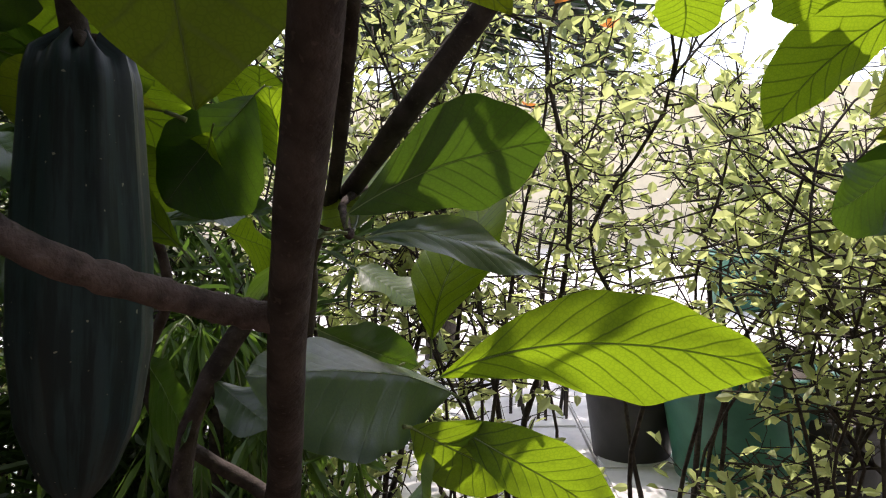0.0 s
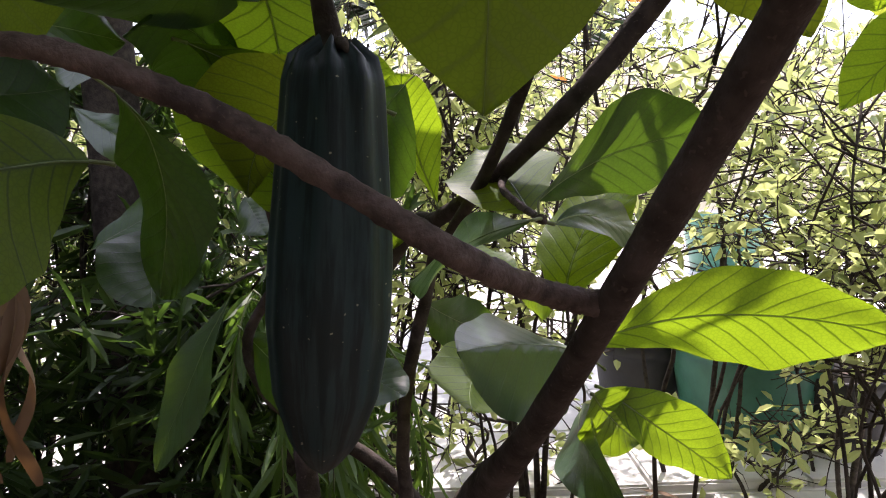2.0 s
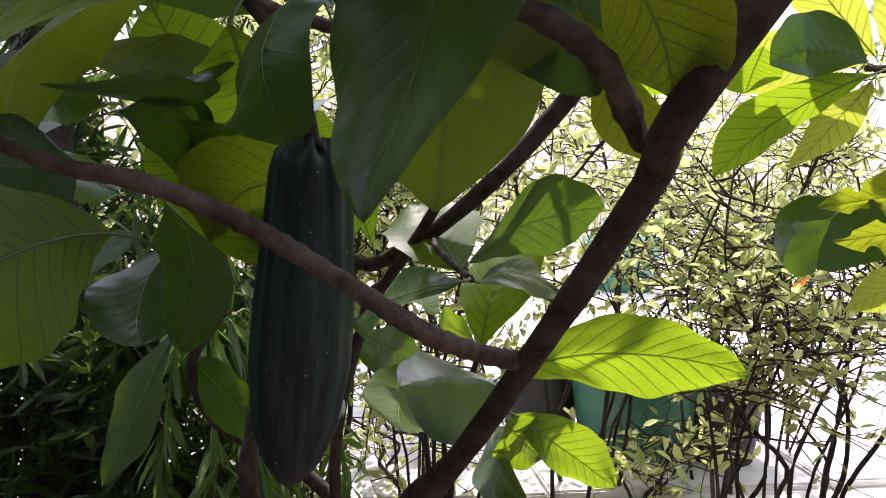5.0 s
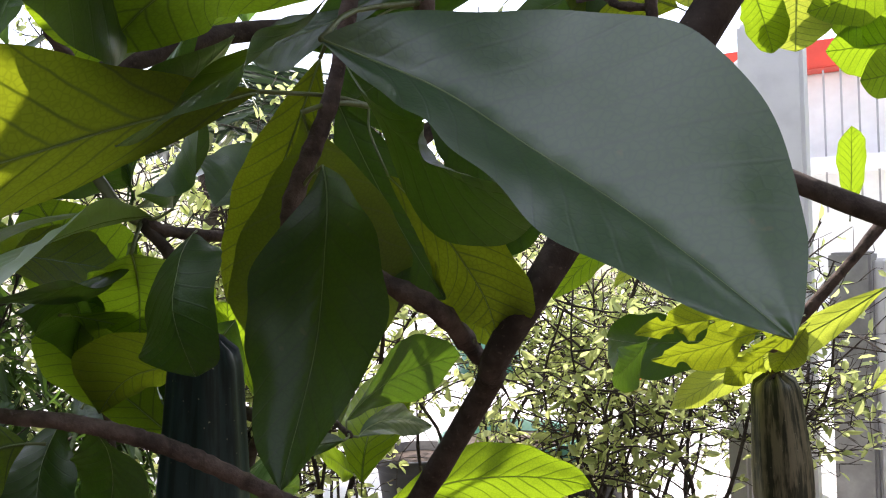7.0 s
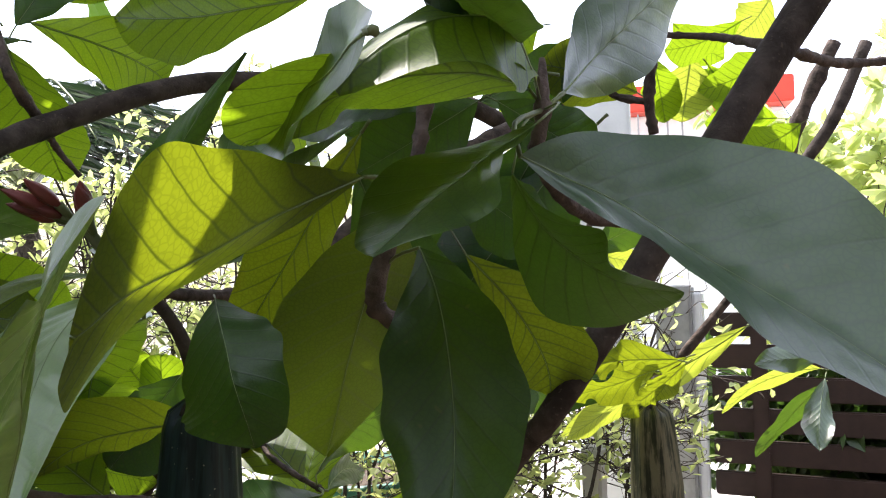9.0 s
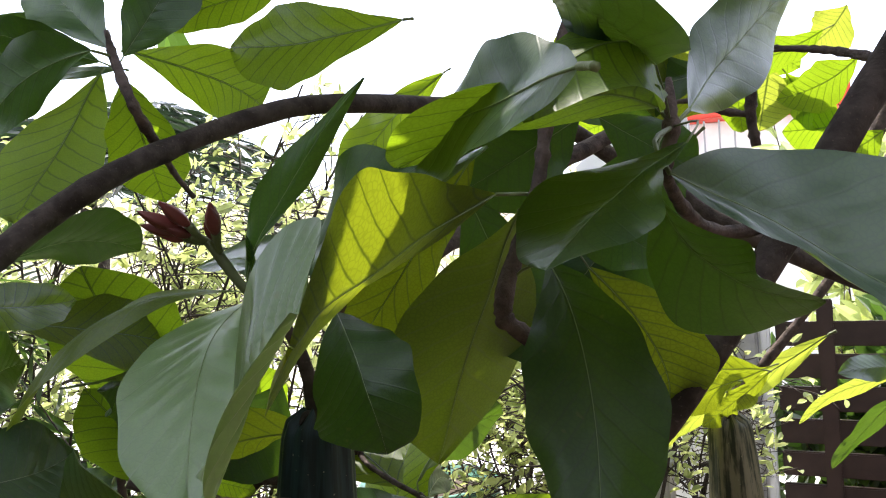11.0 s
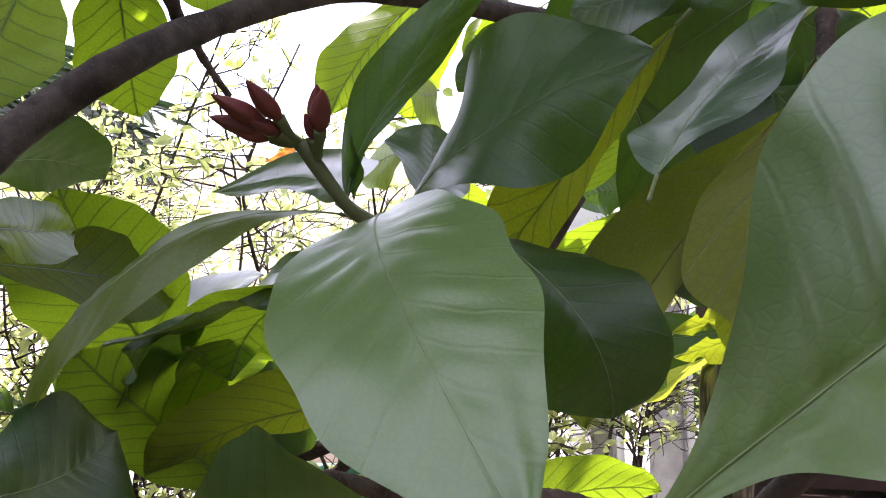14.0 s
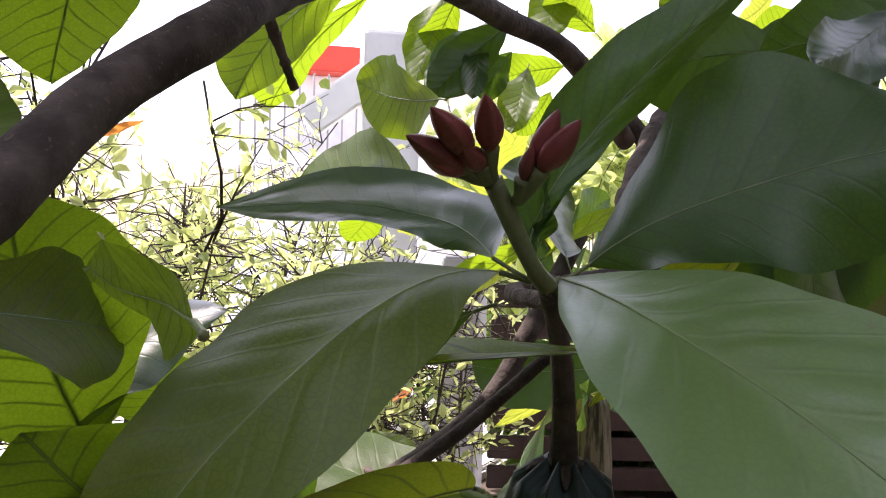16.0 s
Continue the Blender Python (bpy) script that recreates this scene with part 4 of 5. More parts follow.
leaf((0.256, 0.875, 1.109), (0.286, 0.950, 1.039), (0.009, 0.000, -0.002), (0.039, -0.008, 0.001), (0.003, 0.000, -0.001), 'young')
leaf((0.404, 0.834, 1.098), (0.411, 0.890, 1.039), (-0.001, 0.002, -0.001), (0.043, -0.001, -0.002), (-0.000, 0.001, -0.000), 'young')
leaf((0.367, 0.606, 0.878), (0.306, 0.594, 0.837), (-0.003, 0.001, -0.008), (0.010, 0.006, -0.028), (-0.001, 0.000, -0.003), 'mature')
leaf((0.087, 0.273, 1.173), (0.031, 0.344, 1.008), (-0.005, 0.009, -0.004), (0.030, -0.041, -0.016), (-0.002, 0.003, -0.002), 'mature')
leaf((0.006, 0.188, 1.194), (-0.108, 0.329, 1.177), (-0.004, 0.007, 0.011), (0.000, -0.000, -0.027), (-0.001, 0.002, 0.004), 'mature')
leaf((0.165, 0.258, 1.241), (0.085, 0.381, 1.216), (0.001, -0.003, 0.003), (0.001, -0.008, -0.029), (0.000, -0.001, 0.001), 'mature')
leaf((-0.049, 0.259, 1.212), (-0.160, 0.291, 1.161), (-0.006, 0.003, -0.007), (0.004, -0.013, -0.017), (-0.002, 0.001, -0.003), 'waxy_sheen')
leaf((0.004, 0.269, 1.188), (-0.085, 0.320, 1.130), (-0.001, 0.001, -0.002), (0.018, -0.010, -0.039), (-0.000, 0.000, -0.001), 'mature')
leaf((-0.041, 0.261, 1.024), (0.035, 0.286, 0.927), (0.001, 0.001, -0.005), (0.016, -0.019, -0.002), (0.000, 0.001, -0.002), 'olive')
leaf((-0.040, 0.234, 1.118), (0.027, 0.200, 1.062), (-0.003, 0.003, 0.001), (-0.013, 0.005, -0.026), (-0.001, 0.001, 0.000), 'mature')
leaf((0.017, 0.259, 1.187), (0.090, 0.221, 1.137), (0.002, -0.002, -0.002), (-0.012, 0.005, -0.026), (0.001, -0.001, -0.001), 'mature')
leaf((0.204, 0.281, 1.214), (0.107, 0.312, 1.240), (-0.001, -0.001, 0.003), (0.004, 0.012, -0.032), (-0.001, -0.000, 0.001), 'olive')
leaf((-0.249, 0.742, 0.897), (-0.364, 0.659, 1.087), (-0.009, 0.003, 0.002), (-0.034, 0.037, -0.052), (-0.003, 0.001, 0.001), 'young')
leaf((-0.196, 0.905, 0.894), (-0.200, 0.810, 0.994), (-0.010, -0.002, 0.007), (0.041, -0.001, -0.007), (-0.004, -0.001, 0.002), 'young')
leaf((-0.113, 0.252, 1.152), (-0.176, 0.398, 0.974), (0.005, -0.001, 0.008), (0.028, -0.002, -0.010), (0.002, -0.000, 0.003), 'olive')
leaf((-0.091, 0.308, 1.131), (-0.017, 0.284, 0.974), (-0.002, 0.001, -0.005), (-0.031, 0.011, -0.023), (-0.001, 0.000, -0.002), 'mature')
leaf((-0.325, 0.718, 1.343), (-0.396, 0.816, 1.454), (-0.003, 0.002, 0.008), (0.035, -0.005, 0.028), (-0.001, 0.001, 0.003), 'waxy_sheen')
leaf((-0.304, 0.737, 1.340), (-0.235, 0.696, 1.454), (0.002, -0.002, 0.004), (0.035, -0.020, -0.027), (0.001, -0.001, 0.002), 'mature')
leaf((-0.124, 0.668, 1.424), (-0.267, 0.798, 1.399), (0.003, -0.005, 0.004), (0.017, 0.021, -0.024), (0.001, -0.002, 0.001), 'young')
leaf((-0.334, 0.697, 1.320), (-0.458, 0.768, 1.367), (0.000, 0.000, -0.000), (-0.001, 0.007, -0.025), (0.000, -0.000, 0.000), 'mature')
leaf((-0.385, 0.860, 1.422), (-0.555, 0.950, 1.313), (0.002, -0.001, -0.002), (0.027, -0.014, -0.049), (0.001, -0.000, -0.001), 'mature')
leaf((-0.472, 0.830, 1.305), (-0.552, 1.027, 1.099), (-0.000, 0.002, 0.003), (0.045, -0.007, -0.013), (0.000, 0.000, 0.001), 'olive')
leaf((0.029, 0.335, 1.207), (-0.040, 0.436, 1.183), (-0.000, 0.000, 0.006), (0.004, -0.004, -0.041), (-0.000, 0.000, 0.002), 'mature')
leaf((0.165, 0.381, 1.303), (0.140, 0.465, 1.282), (-0.003, -0.002, 0.004), (0.034, 0.002, -0.023), (-0.001, -0.001, 0.001), 'young')
leaf((0.120, 0.250, 1.173), (0.006, 0.339, 1.002), (-0.008, -0.006, 0.001), (0.033, -0.036, 0.032), (0.005, 0.004, -0.000), 'mature')
leaf((0.247, 0.765, 1.365), (0.164, 0.755, 1.235), (-0.007, -0.004, 0.000), (-0.007, 0.028, 0.009), (0.004, 0.003, -0.000), 'young')
leaf((0.198, 0.650, 1.309), (0.086, 0.689, 1.206), (-0.007, -0.004, 0.000), (-0.002, 0.021, 0.019), (0.004, 0.003, -0.000), 'mature')
leaf((0.371, 0.663, 1.399), (0.289, 0.654, 1.297), (-0.007, -0.004, 0.000), (-0.007, 0.028, 0.008), (0.004, 0.003, -0.000), 'young')
leaf((0.252, 0.654, 1.259), (0.177, 0.635, 1.173), (-0.007, -0.004, 0.000), (-0.006, 0.022, 0.005), (0.004, 0.003, -0.000), 'young')
leaf((0.135, 0.654, 1.274), (0.068, 0.622, 1.194), (-0.007, -0.004, 0.000), (-0.004, 0.014, 0.001), (0.004, 0.003, -0.000), 'mature')
# unseen leaves and twig, added close over the near ones to cast their shade
leaf((-0.360, 0.030, 1.480), (-0.360, 0.470, 1.450), (0.000, 0.000, 0.010), (0.074, 0.002, 0.004), (0.000, 0.000, -0.006), 'mature', 0.45)
leaf((-0.400, 0.250, 1.490), (-0.450, 0.480, 1.460), (0.000, 0.000, 0.010), (0.058, 0.010, 0.004), (0.000, 0.000, -0.006), 'mature')
leaf((-0.090, 0.310, 1.465), (-0.266, 0.296, 1.450), (0.000, 0.000, 0.006), (-0.004, 0.052, 0.003), (0.000, 0.000, -0.004), 'mature', 0.62)
branch([(0.20, 0.05, 1.42), (0.05, 0.22, 1.49), (-0.12, 0.33, 1.49), (-0.355, 0.03, 1.482), (-0.40, 0.24, 1.495)], (0.008, 0.007, 0.006, 0.005, 0.003), 30, False)
# unseen crown leaves, added over and beside the near ones and placed to shade them
def crown(count, xs, ys, zs, seed):
    nr = np.random.default_rng(seed)
    p = nr.uniform((xs[0], ys[0], zs[0]), (xs[1], ys[1], zs[1]), (count, 3))
    d = nr.normal(size=(count, 3)) * (1, 1, 0.4) + (0, 0, -0.2)
    v, f = small_leaves(p - TREE_AT, d, 0.24, 0.115, nr, 0.12)
    ob = mesh_part("crown", v.tolist(), f.tolist(), DARK_LEAF, tree, smooth=False)
    return tagged(ob, kind="stuff")


crown(270, (-0.15, 0.27), (-0.45, 0.88), (1.70, 1.95), 21)
crown(70, (-0.50, -0.16), (0.64, 0.92), (1.72, 1.92), 26)
crown(80, (-1.35, -0.62), (1.5, 2.6), (2.0, 2.5), 28)
crown(110, (-0.85, -0.18), (1.04, 1.48), (1.72, 1.95), 24)
crown(110, (-2.6, -1.05), (0.9, 2.3), (1.75, 2.6), 22)
# unseen branch added to carry these leaves
branch([(0.33, 0.02, 1.45), (0.30, 0.2, 1.75), (0.05, 0.5, 1.95), (-0.5, 0.8, 2.1), (-1.2, 1.2, 2.3)], (0.012, 0.012, 0.011, 0.009, 0.005), 30, False)

# ---- fruits ----
def fruit(name, top, bottom, radius, ribs, mat, label, stalk_to, seed):
    top, bottom = np.array(top), np.array(bottom)
    ob = thing(name, label, "fruit", tuple(top))
    ax = bottom - top
    L = np.linalg.norm(ax)
    ax /= L
    a = np.cross(ax, (0.2, 1, 0.1))
    a /= np.linalg.norm(a)
    b = np.cross(ax, a)
    rng = random.Random(seed)
    rows, cols = 44, 72
    verts, uvs, faces = [], [], []
    for i in range(rows + 1):
        u = i / rows
        env = np.interp(u, (0, 0.012, 0.03, 0.07, 0.2, 0.45, 0.62, 0.8, 0.92, 0.975, 1.0), (0.30, 0.62, 0.74, 0.80, 0.86, 0.985, 1.0, 0.86, 0.55, 0.27, 0.03))
        bend = 0.05 * radius * math.sin(u * 3.0)
        for j in range(cols + 1):
            w = 2 * math.pi * j / cols
            rib = 1 + (0.035 * (1 - u) + 0.012) * math.cos(ribs * w + 0.5 * math.sin(2 * w)) + 0.010 * math.sin(3 * w + seed)
            lump = 1 + 0.008 * noise.noise((math.cos(w) * 2, math.sin(w) * 2, u * 6 + seed))
            r = radius * env * rib * lump
            dip = 0.010 * (1 - min(1, u / 0.04)) * (0.5 + 0.5 * math.cos(ribs * w))
            q = ax * (u * L - dip) + a * (r * math.cos(w) + bend) + b * r * math.sin(w)
            verts.append(tuple(q))
            uvs.append((j / cols, u))
    for i in range(rows):
        for j in range(cols):
            k = i * (cols + 1) + j
            faces.append((k, k + 1, k + cols + 2, k + cols + 1))
    mesh_part("rind", verts, faces, mat, ob, uvs=uvs)
    end = np.array(stalk_to) - top
    tube("fruit_stalk", [(0, 0, -0.006), tuple(end * 0.25 + np.array((0.004, 0, 0.012))), tuple(end * 0.6 + np.array((0.006, 0, 0.01))), tuple(end)], (0.0085, 0.0062, 0.0055, 0.005), BARK, ob, n=14, sides=10, knots=0.1)
    for k in range(4):
        w = k * 1.6 + 0.4
        c = np.array((math.cos(w), math.sin(w), 0.0)) * 0.012
        tube("calyx_lobe", [c * 0.4 + np.array((0, 0, 0.004)), c * 1.2 + np.array((0, 0, 0.004)), c * 1.8 + np.array((0, 0, -0.002))], (0.005, 0.004, 0.0012), BARK, ob, n=6, sides=6)
    return ob


fruit("fruit", (-0.196, 0.403, 0.939), (-0.214, 0.404, 0.677), 0.0382, 9, RIND, "long dark green ribbed fruit hanging below the flower node", (-0.243, 0.395, 1.046), 3)
FB = np.array((0.674, 0.726, 0.783))
fruit("fruit", FB, FB + np.array((0.02, 0.01, -0.30)), 0.046, 7, RIND_PALE, "long pale striped fruit hanging near the gate post", FB + np.array((0.01, 0.0, 0.055)), 8)

# ---- flower buds ----
cluster = thing("flower_cluster", "cluster of closed dark red flower buds on a green stalk", "flower", (-0.243, 0.395, 1.046))
fo, fc = np.array((-0.243, 0.395, 1.046)), np.array((-0.283, 0.406, 1.096))
tube("flower_stalk", [(0, 0, 0), (-0.016, 0.002, 0.012), tuple(fc - fo)], (0.0050, 0.0042, 0.0048), BUD_GREEN, cluster, n=12, sides=8, knots=0.12)


def bud(tip, foot, radius, seed):
    tip = np.array(tip) - fo
    foot = np.array(foot) - fo
    ax = tip - foot
    L = np.linalg.norm(ax)
    ax /= L
    start = foot + ax * L * 0.42
    tube("bud_stalk", [foot, (foot + start) / 2 + np.array((0, 0, -0.002)), start], (0.003, 0.0028, 0.0042), BUD_GREEN, cluster, n=8, sides=8)
    a = np.cross(ax, (0.3, 0.1, 1))
    a /= np.linalg.norm(a)
    b = np.cross(ax, a)
    rows, cols = 16, 20
    verts, faces, h = [], [], L * 0.60
    for i in range(rows + 1):
        u = i / rows
        r = radius * (math.sin(math.pi * min(1, u * 0.93 + 0.07)) ** 0.75) * (1.0 - 0.42 * u)
        for j in range(cols):
            w = 2 * math.pi * j / cols
            rr = r * (1 + 0.10 * math.cos(5 * w + seed) * (0.3 + u))
            verts.append(tuple(start + ax * (u * h) + a * rr * math.cos(w) + b * rr * math.sin(w) * 0.9))
    for i in range(rows):
        for j in range(cols):
            faces.append((i * cols + j, i * cols + (j + 1) % cols, (i + 1) * cols + (j + 1) % cols, (i + 1) * cols + j))
    mesh_part("bud", verts, faces, BUD, cluster)


side = (-0.276, 0.397, 1.087)   # where the second pair of buds springs
for i, (tip, foot, radius) in enumerate((
        ((-0.338, 0.404, 1.121), fc, 0.0080),
        ((-0.334, 0.418, 1.111), fc, 0.0076),
        ((-0.324, 0.388, 1.127), fc, 0.0076),
        ((-0.322, 0.418, 1.104), fc, 0.0072),
        ((-0.318, 0.402, 1.108), fc, 0.0066),
        ((-0.288, 0.373, 1.125), side, 0.0070),
        ((-0.291, 0.362, 1.120), side, 0.0076),
        ((-0.291, 0.383, 1.110), side, 0.0042))):
    bud(tip, foot, radius, i)

# ---- shrubs ----
def shrub(name, at, height, spread, stems, twigs, per_twig, leaf_len, leaf_wid, mat, label, seed, lean=(0, 0), clear=0.2, group=""):
    """A many-stemmed shrub: each stem is a tube with side twigs; the leaves of the crown are one mesh."""
    rng, nr = random.Random(seed), np.random.default_rng(seed)
    ob = thing(name, label, "shrub", (at[0], at[1], 0.0), group)
    pts, dirs = [], []
    for s in range(stems):
        w = rng.uniform(0, 6.28)
        foot = np.array((math.cos(w), math.sin(w), 0)) * rng.uniform(0.02, 0.5) * spread * 0.45
        w2 = w + rng.uniform(-0.8, 0.8)
        h = height * rng.uniform(0.75, 1.05)
        out = spread * rng.uniform(0.1, 0.75)
        path = [foot - np.array((0, 0, 0.02))]
        for k in range(1, 6):
            f = k / 5
            path.append(foot + np.array((math.cos(w2) * out * f ** 1.4 + lean[0] * f, math.sin(w2) * out * f ** 1.4 + lean[1] * f, h * f)) + nr.normal(size=3) * 0.05 * (1, 1, 0.5) * (0.3 + 0.7 * f))
        r = rng.uniform(0.004, 0.0085)
        v, f = tube_data(path, (r, r * 0.8, r * 0.55, 0.0022), 18, 6, 0.12, seed * 31 + s)
        line = spline(path, 60)
        for t in range(twigs):
            k = rng.randint(int(60 * clear), 58)
            q, grow = line[k], np.array((0, 0, 0.28))
            ln = rng.uniform(0.10, 0.30) * (1.15 - 0.4 * k / 60)
            for fork in range(3):
                d = nr.normal(size=3) * (1, 1, 0.45) + grow
                d /= np.linalg.norm(d)
                e1 = q + d * ln * 0.5 + nr.normal(size=3) * 0.015
                e2 = q + d * ln + nr.normal(size=3) * 0.025
                thick = (0.0026, 0.0018, 0.0009) if fork == 0 else (0.0015, 0.0011, 0.0007)
                tv, tf = tube_data([q, e1, e2], thick, 5, 4, 0.0, t)
                base = len(v)
                v.extend(tv)
                f.extend(tuple(i + base for i in g) for g in tf)
                tl = spline([q, e1, e2], 12)
                for m in range(per_twig if fork == 0 else per_twig * 2 // 3):
                    j = rng.randint(3, 12)
                    pts.append(tl[j] + nr.normal(size=3) * 0.004)
                    dirs.append(d * 0.7 + nr.normal(size=3) * 0.7)
                q, grow, ln = tl[rng.randint(4, 10)], d * 0.8, ln * rng.uniform(0.4, 0.75)
        mesh_part("stem", v, f, TWIG, ob)
    v, f = small_leaves(pts, dirs, leaf_len, leaf_wid, nr)
    crown = mesh_part("crown", v.tolist(), f.tolist(), mat, ob, smooth=False)
    tagged(crown, kind="stuff")
    return ob


HEDGE = "shrubs of the hedge"
LBL = "tall shrub with thin dark stems and small pale green leaves"
for i, (x, y, h, n) in enumerate(((-1.25, 1.9, 1.5, 8), (-0.75, 1.75, 1.5, 8), (-0.28, 1.8, 1.45, 9), (0.12, 1.75, 1.4, 9), (0.48, 1.82, 1.38, 7), (0.88, 1.80, 1.25, 5), (0.70, 1.34, 0.92, 5), (1.22, 1.36, 0.98, 7), (0.93, 1.47, 0.95, 9),
                                  (1.25, 2.05, 1.3, 4), (-0.5, 2.5, 1.7, 8), (0.25, 2.7, 1.6, 8), (-1.4, 2.7, 1.9, 8))):
    shrub("shrub", (x, y), h, 0.6 if y > 1.5 else 0.26 if x != 0.93 else 0.45, n, 24, 2 if y < 1.5 and x > 0.9 else 4, 0.037, 0.0165, SHRUB_LEAF, LBL, 100 + i, group=HEDGE, clear=0.3 if x < 0.4 else 0.5)
# low undergrowth at the hedge's foot
for i, (x, y) in enumerate(((-0.2, 1.6), (0.05, 1.9), (0.66, 1.75))):
    shrub("undergrowth", (x, y), 0.26, 0.25, 4, 6, 4, 0.045, 0.020, SHRUB_LEAF, "low leafy plant at the foot of the hedge", 300 + i, clear=0.1, group="undergrowth plants")
# broad-leaved bushes added beyond the gate; the near ones dark, to darken its gaps
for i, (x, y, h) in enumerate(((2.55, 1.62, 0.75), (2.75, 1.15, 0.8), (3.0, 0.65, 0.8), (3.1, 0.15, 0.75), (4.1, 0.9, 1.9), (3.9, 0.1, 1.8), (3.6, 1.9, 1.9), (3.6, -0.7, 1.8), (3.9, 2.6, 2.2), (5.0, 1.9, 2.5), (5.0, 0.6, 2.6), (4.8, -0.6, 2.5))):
    # farther ones take the paler leaf so they look brighter
    shrub("garden_bush", (x, y), h, 0.8, 7, 14, 6, 0.15, 0.06, DARK_LEAF if x < 3.2 else SHRUB_LEAF, "broad-leaved green bush added beyond the gate", 500 + i, clear=0.1, group="bushes beyond the gate")
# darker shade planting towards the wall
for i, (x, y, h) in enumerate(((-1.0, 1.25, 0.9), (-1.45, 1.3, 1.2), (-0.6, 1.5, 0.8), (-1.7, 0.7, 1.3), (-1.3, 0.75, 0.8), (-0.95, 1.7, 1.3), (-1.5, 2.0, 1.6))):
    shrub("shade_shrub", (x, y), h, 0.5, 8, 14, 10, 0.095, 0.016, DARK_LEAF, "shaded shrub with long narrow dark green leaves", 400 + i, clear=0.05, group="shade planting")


def dead_leaf(at, size, seed):
    """A curled dry leaf caught in the twigs."""
    rng = random.Random(seed)
    rows, cols = 10, 6
    verts, faces = [], []
    tilt = Euler((rng.uniform(-0.6, 0.6), rng.uniform(-0.5, 0.5), rng.uniform(0, 6))).to_matrix()
    for i in range(rows + 1):
        u = i / rows
        w = math.sin(math.pi * min(1, u * 0.96 + 0.03)) ** 0.8 * 0.26 * size
        for j in range(cols + 1):
            v = 2 * j / cols - 1
            verts.append(tilt @ Vector(((u - 0.5) * size, v * w, 0.25 * size * (u - 0.5) ** 2 + 0.35 * w * v * v + 0.02 * size * math.sin(9 * u + 4 * v))))
    for i in range(rows):
        for j in range(cols):
            k = i * (cols + 1) + j
            faces.append((k, k + 1, k + cols + 2, k + cols + 1))
    ob = mesh_part("dead_leaf", verts, faces, DEAD)
    ob.location = at
    return tagged(ob, "curled orange-brown dead leaf caught in the hedge twigs", "leaf", "dead leaves in the hedge")


for i, at in enumerate(((0.176, 1.798, 1.047), (0.372, 1.832, 1.235), (0.660, 1.101, 0.724), (0.227, 1.394, 1.204))):
    dead_leaf(at, (0.06, 0.10, 0.07, 0.09)[i], 50 + i)

# dry brown leaf strips hanging in the shade
dry = thing("dry_frond", "withered brown leaf strips hanging in the shade", "leaf", (-0.618, 0.800, 0.745))
d0, d1 = np.array((-0.618, 0.800, 0.745)), np.array((-0.648, 0.800, 0.440))
rng = random.Random(9)
for i in range(7):
    o = np.array((rng.uniform(-0.035, 0.035), rng.uniform(-0.03, 0.03), 0))
    verts, faces = [], []
    ln, wd, ph = rng.uniform(0.7, 1.05), rng.uniform(0.005, 0.012), rng.uniform(0, 6)
    for k in range(25):
        u = k / 24
        c = (d1 - d0) * u * ln + o * (0.3 + 1.6 * u) + np.array((0.012 * math.sin(7 * u + ph), 0.012 * math.cos(5 * u + ph), 0))
        w = wd * (0.35 + math.sin(math.pi * u) ** 0.6)
        a = ph + 3 * u
        s = np.array((math.cos(a), math.sin(a), 0)) * w
        verts += [tuple(c - s), tuple(c + 0.35 * w * np.array((-math.sin(a), math.cos(a), 0))), tuple(c + s)]
    for k in range(24):
        faces += [(3 * k, 3 * k + 1, 3 * k + 4, 3 * k + 3), (3 * k + 1, 3 * k + 2, 3 * k + 5, 3 * k + 4)]
    mesh_part("strip", verts, faces, LITTER, dry)

# a dark trunk behind
t0, t1 = np.array((-0.742, 1.516, 0.614)), np.array((-0.748, 1.463, 0.191))
trunk_foot = np.array((t1[0], t1[1], -0.02))
old = thing("tree_trunk", "dark rough tree trunk in the shade planting", "tree", tuple(trunk_foot))
v, f = tube_data([(0, 0, 0), (0.01, 0, 0.3), (0.0, 0.02, 0.9), (-0.05, 0.1, 1.7), (-0.1, 0.2, 2.3)], (0.075, 0.058, 0.052, 0.045, 0.03), 30, 16, 0.18, 5)
mesh_part("trunk", v, f, TWIG, old)
# unseen leaf head, added to shade the planting below
nr = np.random.default_rng(77)
v, f = small_leaves(nr.normal(size=(500, 3)) * (0.45, 0.45, 0.3) + (-0.1, 0.25, 2.3), nr.normal(size=(500, 3)) + (0, 0, -0.5), 0.16, 0.05, nr)
tagged(mesh_part("crown", v.tolist(), f.tolist(), DARK_LEAF, old, smooth=False), kind="stuff")

# ---- pots ----
def pot(name, at, r, h, mat, label, soil=True):
    ob = thing(name, label, "plant pot", (at[0], at[1], 0.0 if len(at) < 3 else at[2]))
    part("body", lathe_bm(((r * 0.70, 0.0), (r * 0.74, 0.01), (r * 0.93, h * 0.8), (r * 0.95, h * 0.86), (r, h * 0.87), (r * 1.0, h * 0.98), (r * 0.97, h), (r * 0.90, h), (r * 0.88, h * 0.9)), 40), mat, ob)
    if soil:
        part("potting_soil", lathe_bm(((r * 0.5, h * 0.85), (r * 0.87, h * 0.9), (r * 0.3, h * 0.92)), 24), SOIL, ob)
    return ob


pot("plant_pot", (0.79, 2.13), 0.24, 0.37, POTGREEN, "large green glazed plant pot behind the shrubs")
pot("plant_pot", (0.52, 2.32), 0.15, 0.30, BLACK, "dark plastic plant pot behind the shrubs")
pot("plant_pot", (1.9, 5.2), 0.3, 0.42, POTGREEN, "green plant pot out on the paving")
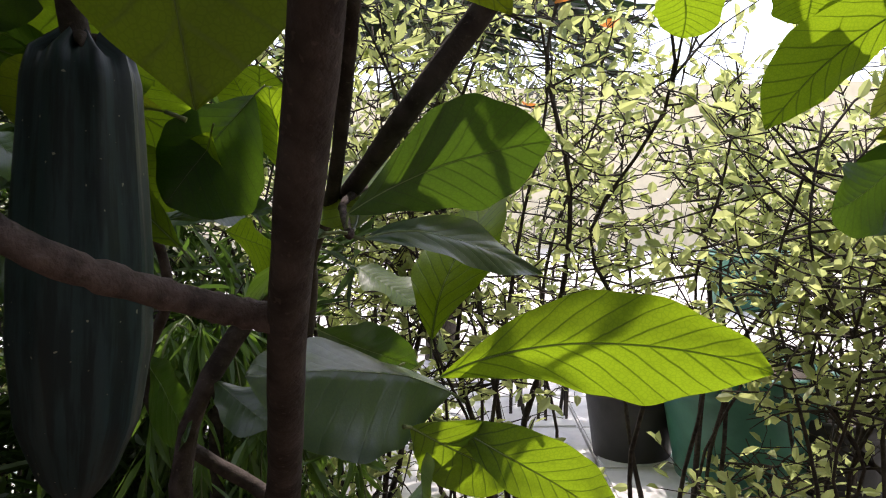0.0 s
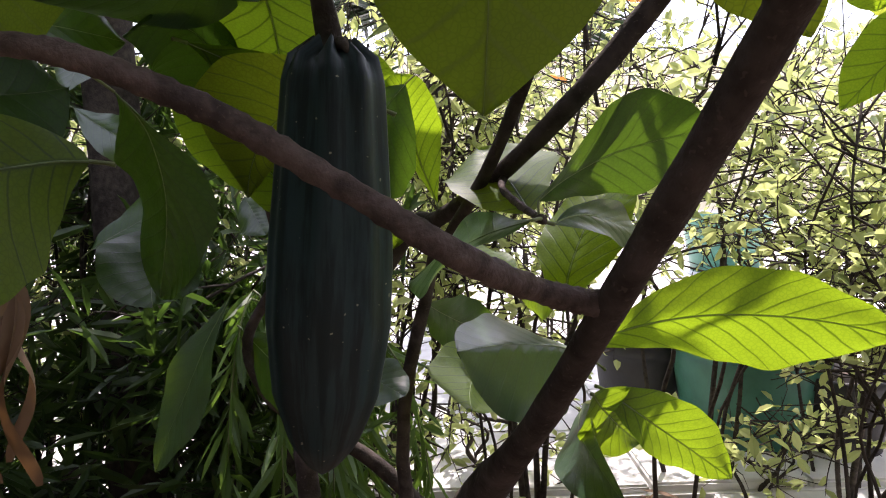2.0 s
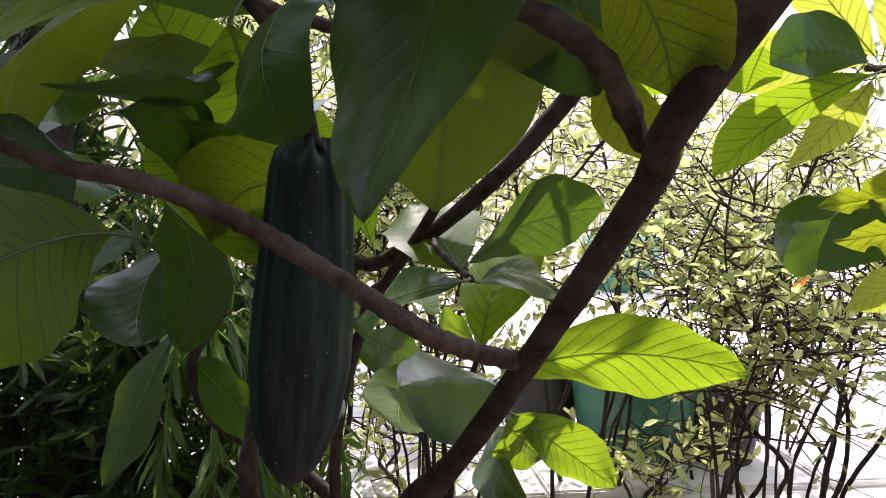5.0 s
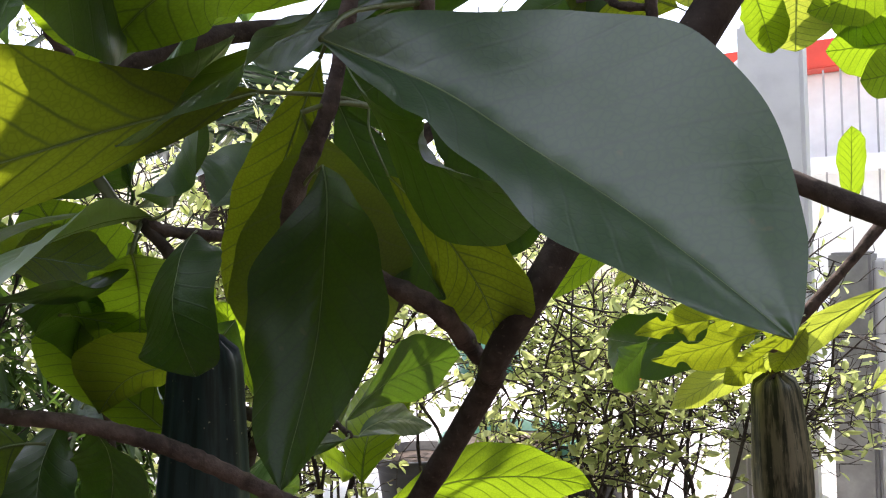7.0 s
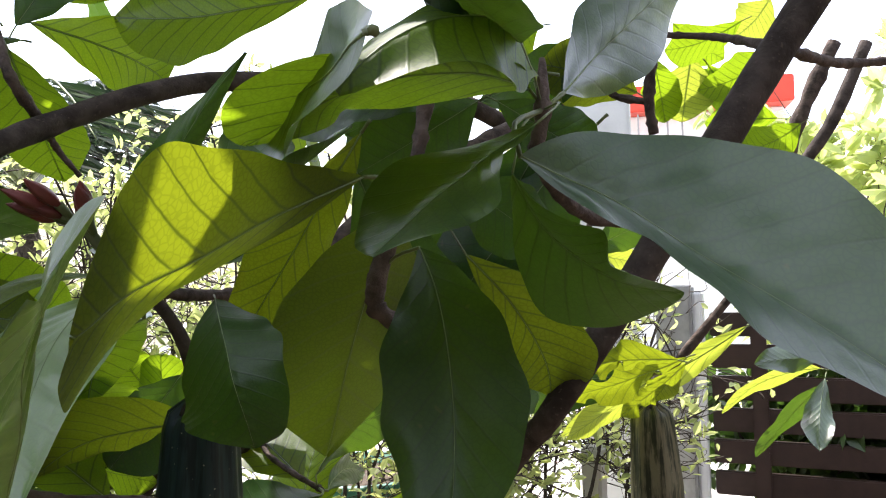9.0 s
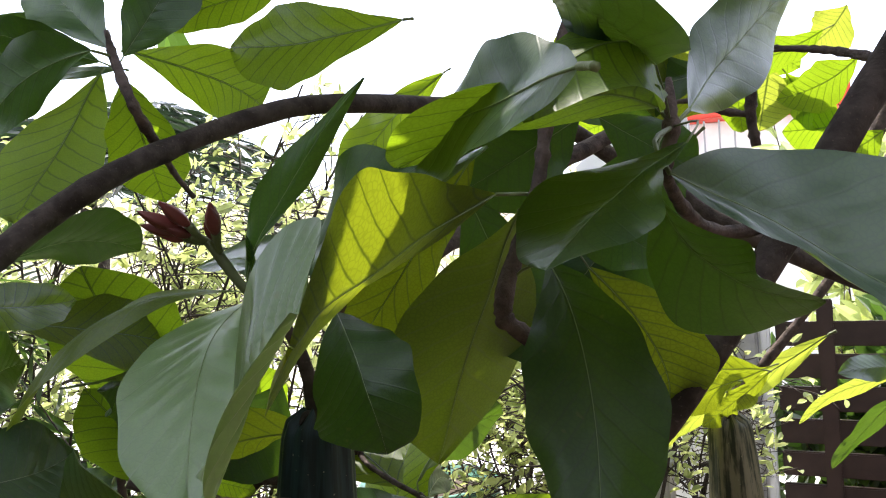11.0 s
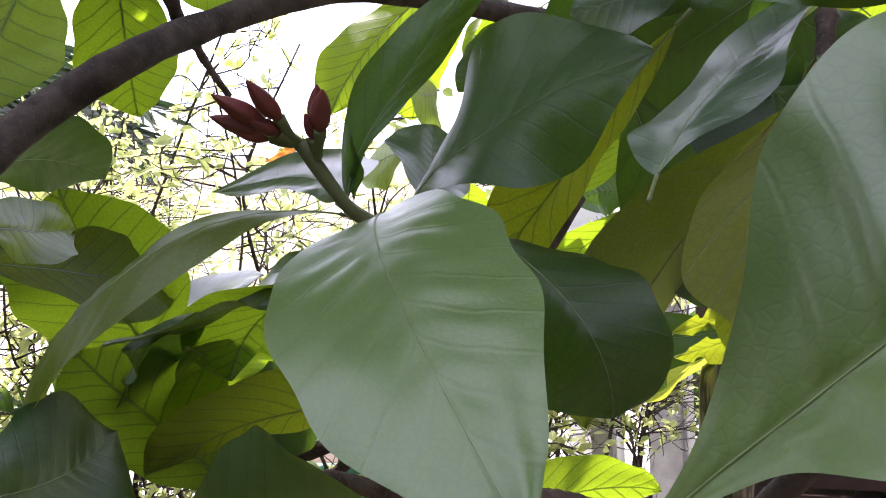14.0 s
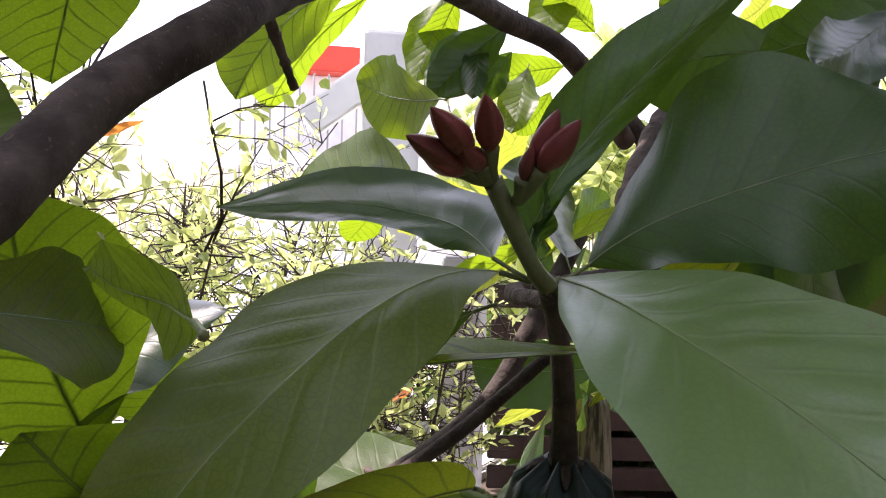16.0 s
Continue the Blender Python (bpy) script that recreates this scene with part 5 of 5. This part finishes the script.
pot("plant_pot", (1.0, 2.0), 0.13, 0.26, BLACK, "dark plastic plant pot behind the shrubs")


# a palm behind the hedge
def palm(at, height, fronds, seed):
    rng, nr = random.Random(seed), np.random.default_rng(seed)
    ob = thing("palm", "dark green feather palm behind the hedge", "palm", (at[0], at[1], 0.0))
    tube("trunk", [(0, 0, -0.02), (0.02, 0, height * 0.5), (0, 0.02, height)], (0.075, 0.06, 0.05), TWIG, ob, n=24, sides=12, knots=0.2)
    for k in range(fronds):
        w = 6.283 * k / fronds + rng.uniform(-0.3, 0.3)
        out, rise, drop = rng.uniform(0.55, 0.85), rng.uniform(0.15, 0.55), rng.uniform(0.1, 0.6)
        dirn = np.array((math.cos(w), math.sin(w), 0))
        path = [(0, 0, height), tuple(dirn * out * 0.4 + (0, 0, height + rise)), tuple(dirn * out * 0.8 + (0, 0, height + rise * 0.8)), tuple(dirn * out * 1.2 + (0, 0, height + rise - drop))]
        rib = tube("frond", path, (0.011, 0.008, 0.005, 0.002), STALK, ob, n=20, sides=6)
        line = spline(path, 46)
        side = np.cross(dirn, (0, 0, 1.0))
        pts, dirs = [], []
        for i in range(8, 46):
            for sgn in (-1, 1):
                pts.append(line[i])
                dirs.append(side * sgn + dirn * 0.55 + np.array((0, 0, -0.35)) + nr.normal(size=3) * 0.08)
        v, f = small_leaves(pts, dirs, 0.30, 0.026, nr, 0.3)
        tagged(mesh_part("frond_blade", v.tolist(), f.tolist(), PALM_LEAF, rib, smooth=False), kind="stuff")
    return ob


palm((-0.10, 3.7), 1.45, 17, 61)


# fern with long hanging strips in the shade
def hanging_fern(at, drop, seed):
    rng, nr = random.Random(seed), np.random.default_rng(seed)
    ob = thing("fern", "fern with long drooping light green fronds in the shade", "fern", tuple(at), "hanging ferns")
    for k in range(7):
        w = rng.uniform(0, 6.28)
        d = np.array((math.cos(w), math.sin(w), 0)) * rng.uniform(0.05, 0.15)
        path = [(0, 0, 0), tuple(d * 0.6 + (0, 0, 0.05)), tuple(d * 1.1 + (0, 0, -0.1 * drop / 0.35)), tuple(d * 1.3 + (0, 0, -drop * rng.uniform(0.7, 1.1)))]
        rib = tube("frond", path, (0.0025, 0.002, 0.0015, 0.0008), STALK, ob, n=14, sides=5)
        line = spline(path, 30)
        pts = [line[i] for i in range(4, 30) for _ in (0, 1)]
        dirs = [d * 3 * sgn + np.array((0, 0, -0.8)) + nr.normal(size=3) * 0.35 for i in range(4, 30) for sgn in (-1, 1)]
        v, f = small_leaves(pts, dirs, 0.10, 0.014, nr, 0.2)
        tagged(mesh_part("frond_blade", v.tolist(), f.tolist(), FERN_LEAF, rib, smooth=False), kind="stuff")
    tube("rootstock", [(0, 0, 0.01), (0.01, 0, -0.12), (0, 0, -at[2] - 0.02)], (0.014, 0.011, 0.014), TWIG, ob, n=12, sides=8, knots=0.3)
    return ob


for i, at in enumerate(((-0.390, 1.168, 0.610), (-0.525, 1.333, 0.618), (-0.291, 1.247, 0.511))):
    hanging_fern(np.array(at), (0.42, 0.36, 0.40)[i], 70 + i)

# leaf litter on the soil
nr = np.random.default_rng(88)
n = 1400
p = np.column_stack([nr.uniform(-1.6, 1.1, n), nr.uniform(0.4, 1.74, n), nr.uniform(0.012, 0.035, n)])
p = p[(p[:, 0] < 0.5) | (p[:, 1] < 1.3)]
d = nr.normal(size=(len(p), 3)) * (1, 1, 0.12)
v, f = small_leaves(p, d, 0.085, 0.03, nr, 0.12)
litter = mesh_part("leaf_litter", v.tolist(), f.tolist(), LITTER, None, smooth=False)
tagged(litter, "dry brown leaves scattered over the soil", "leaf litter", kind="stuff")
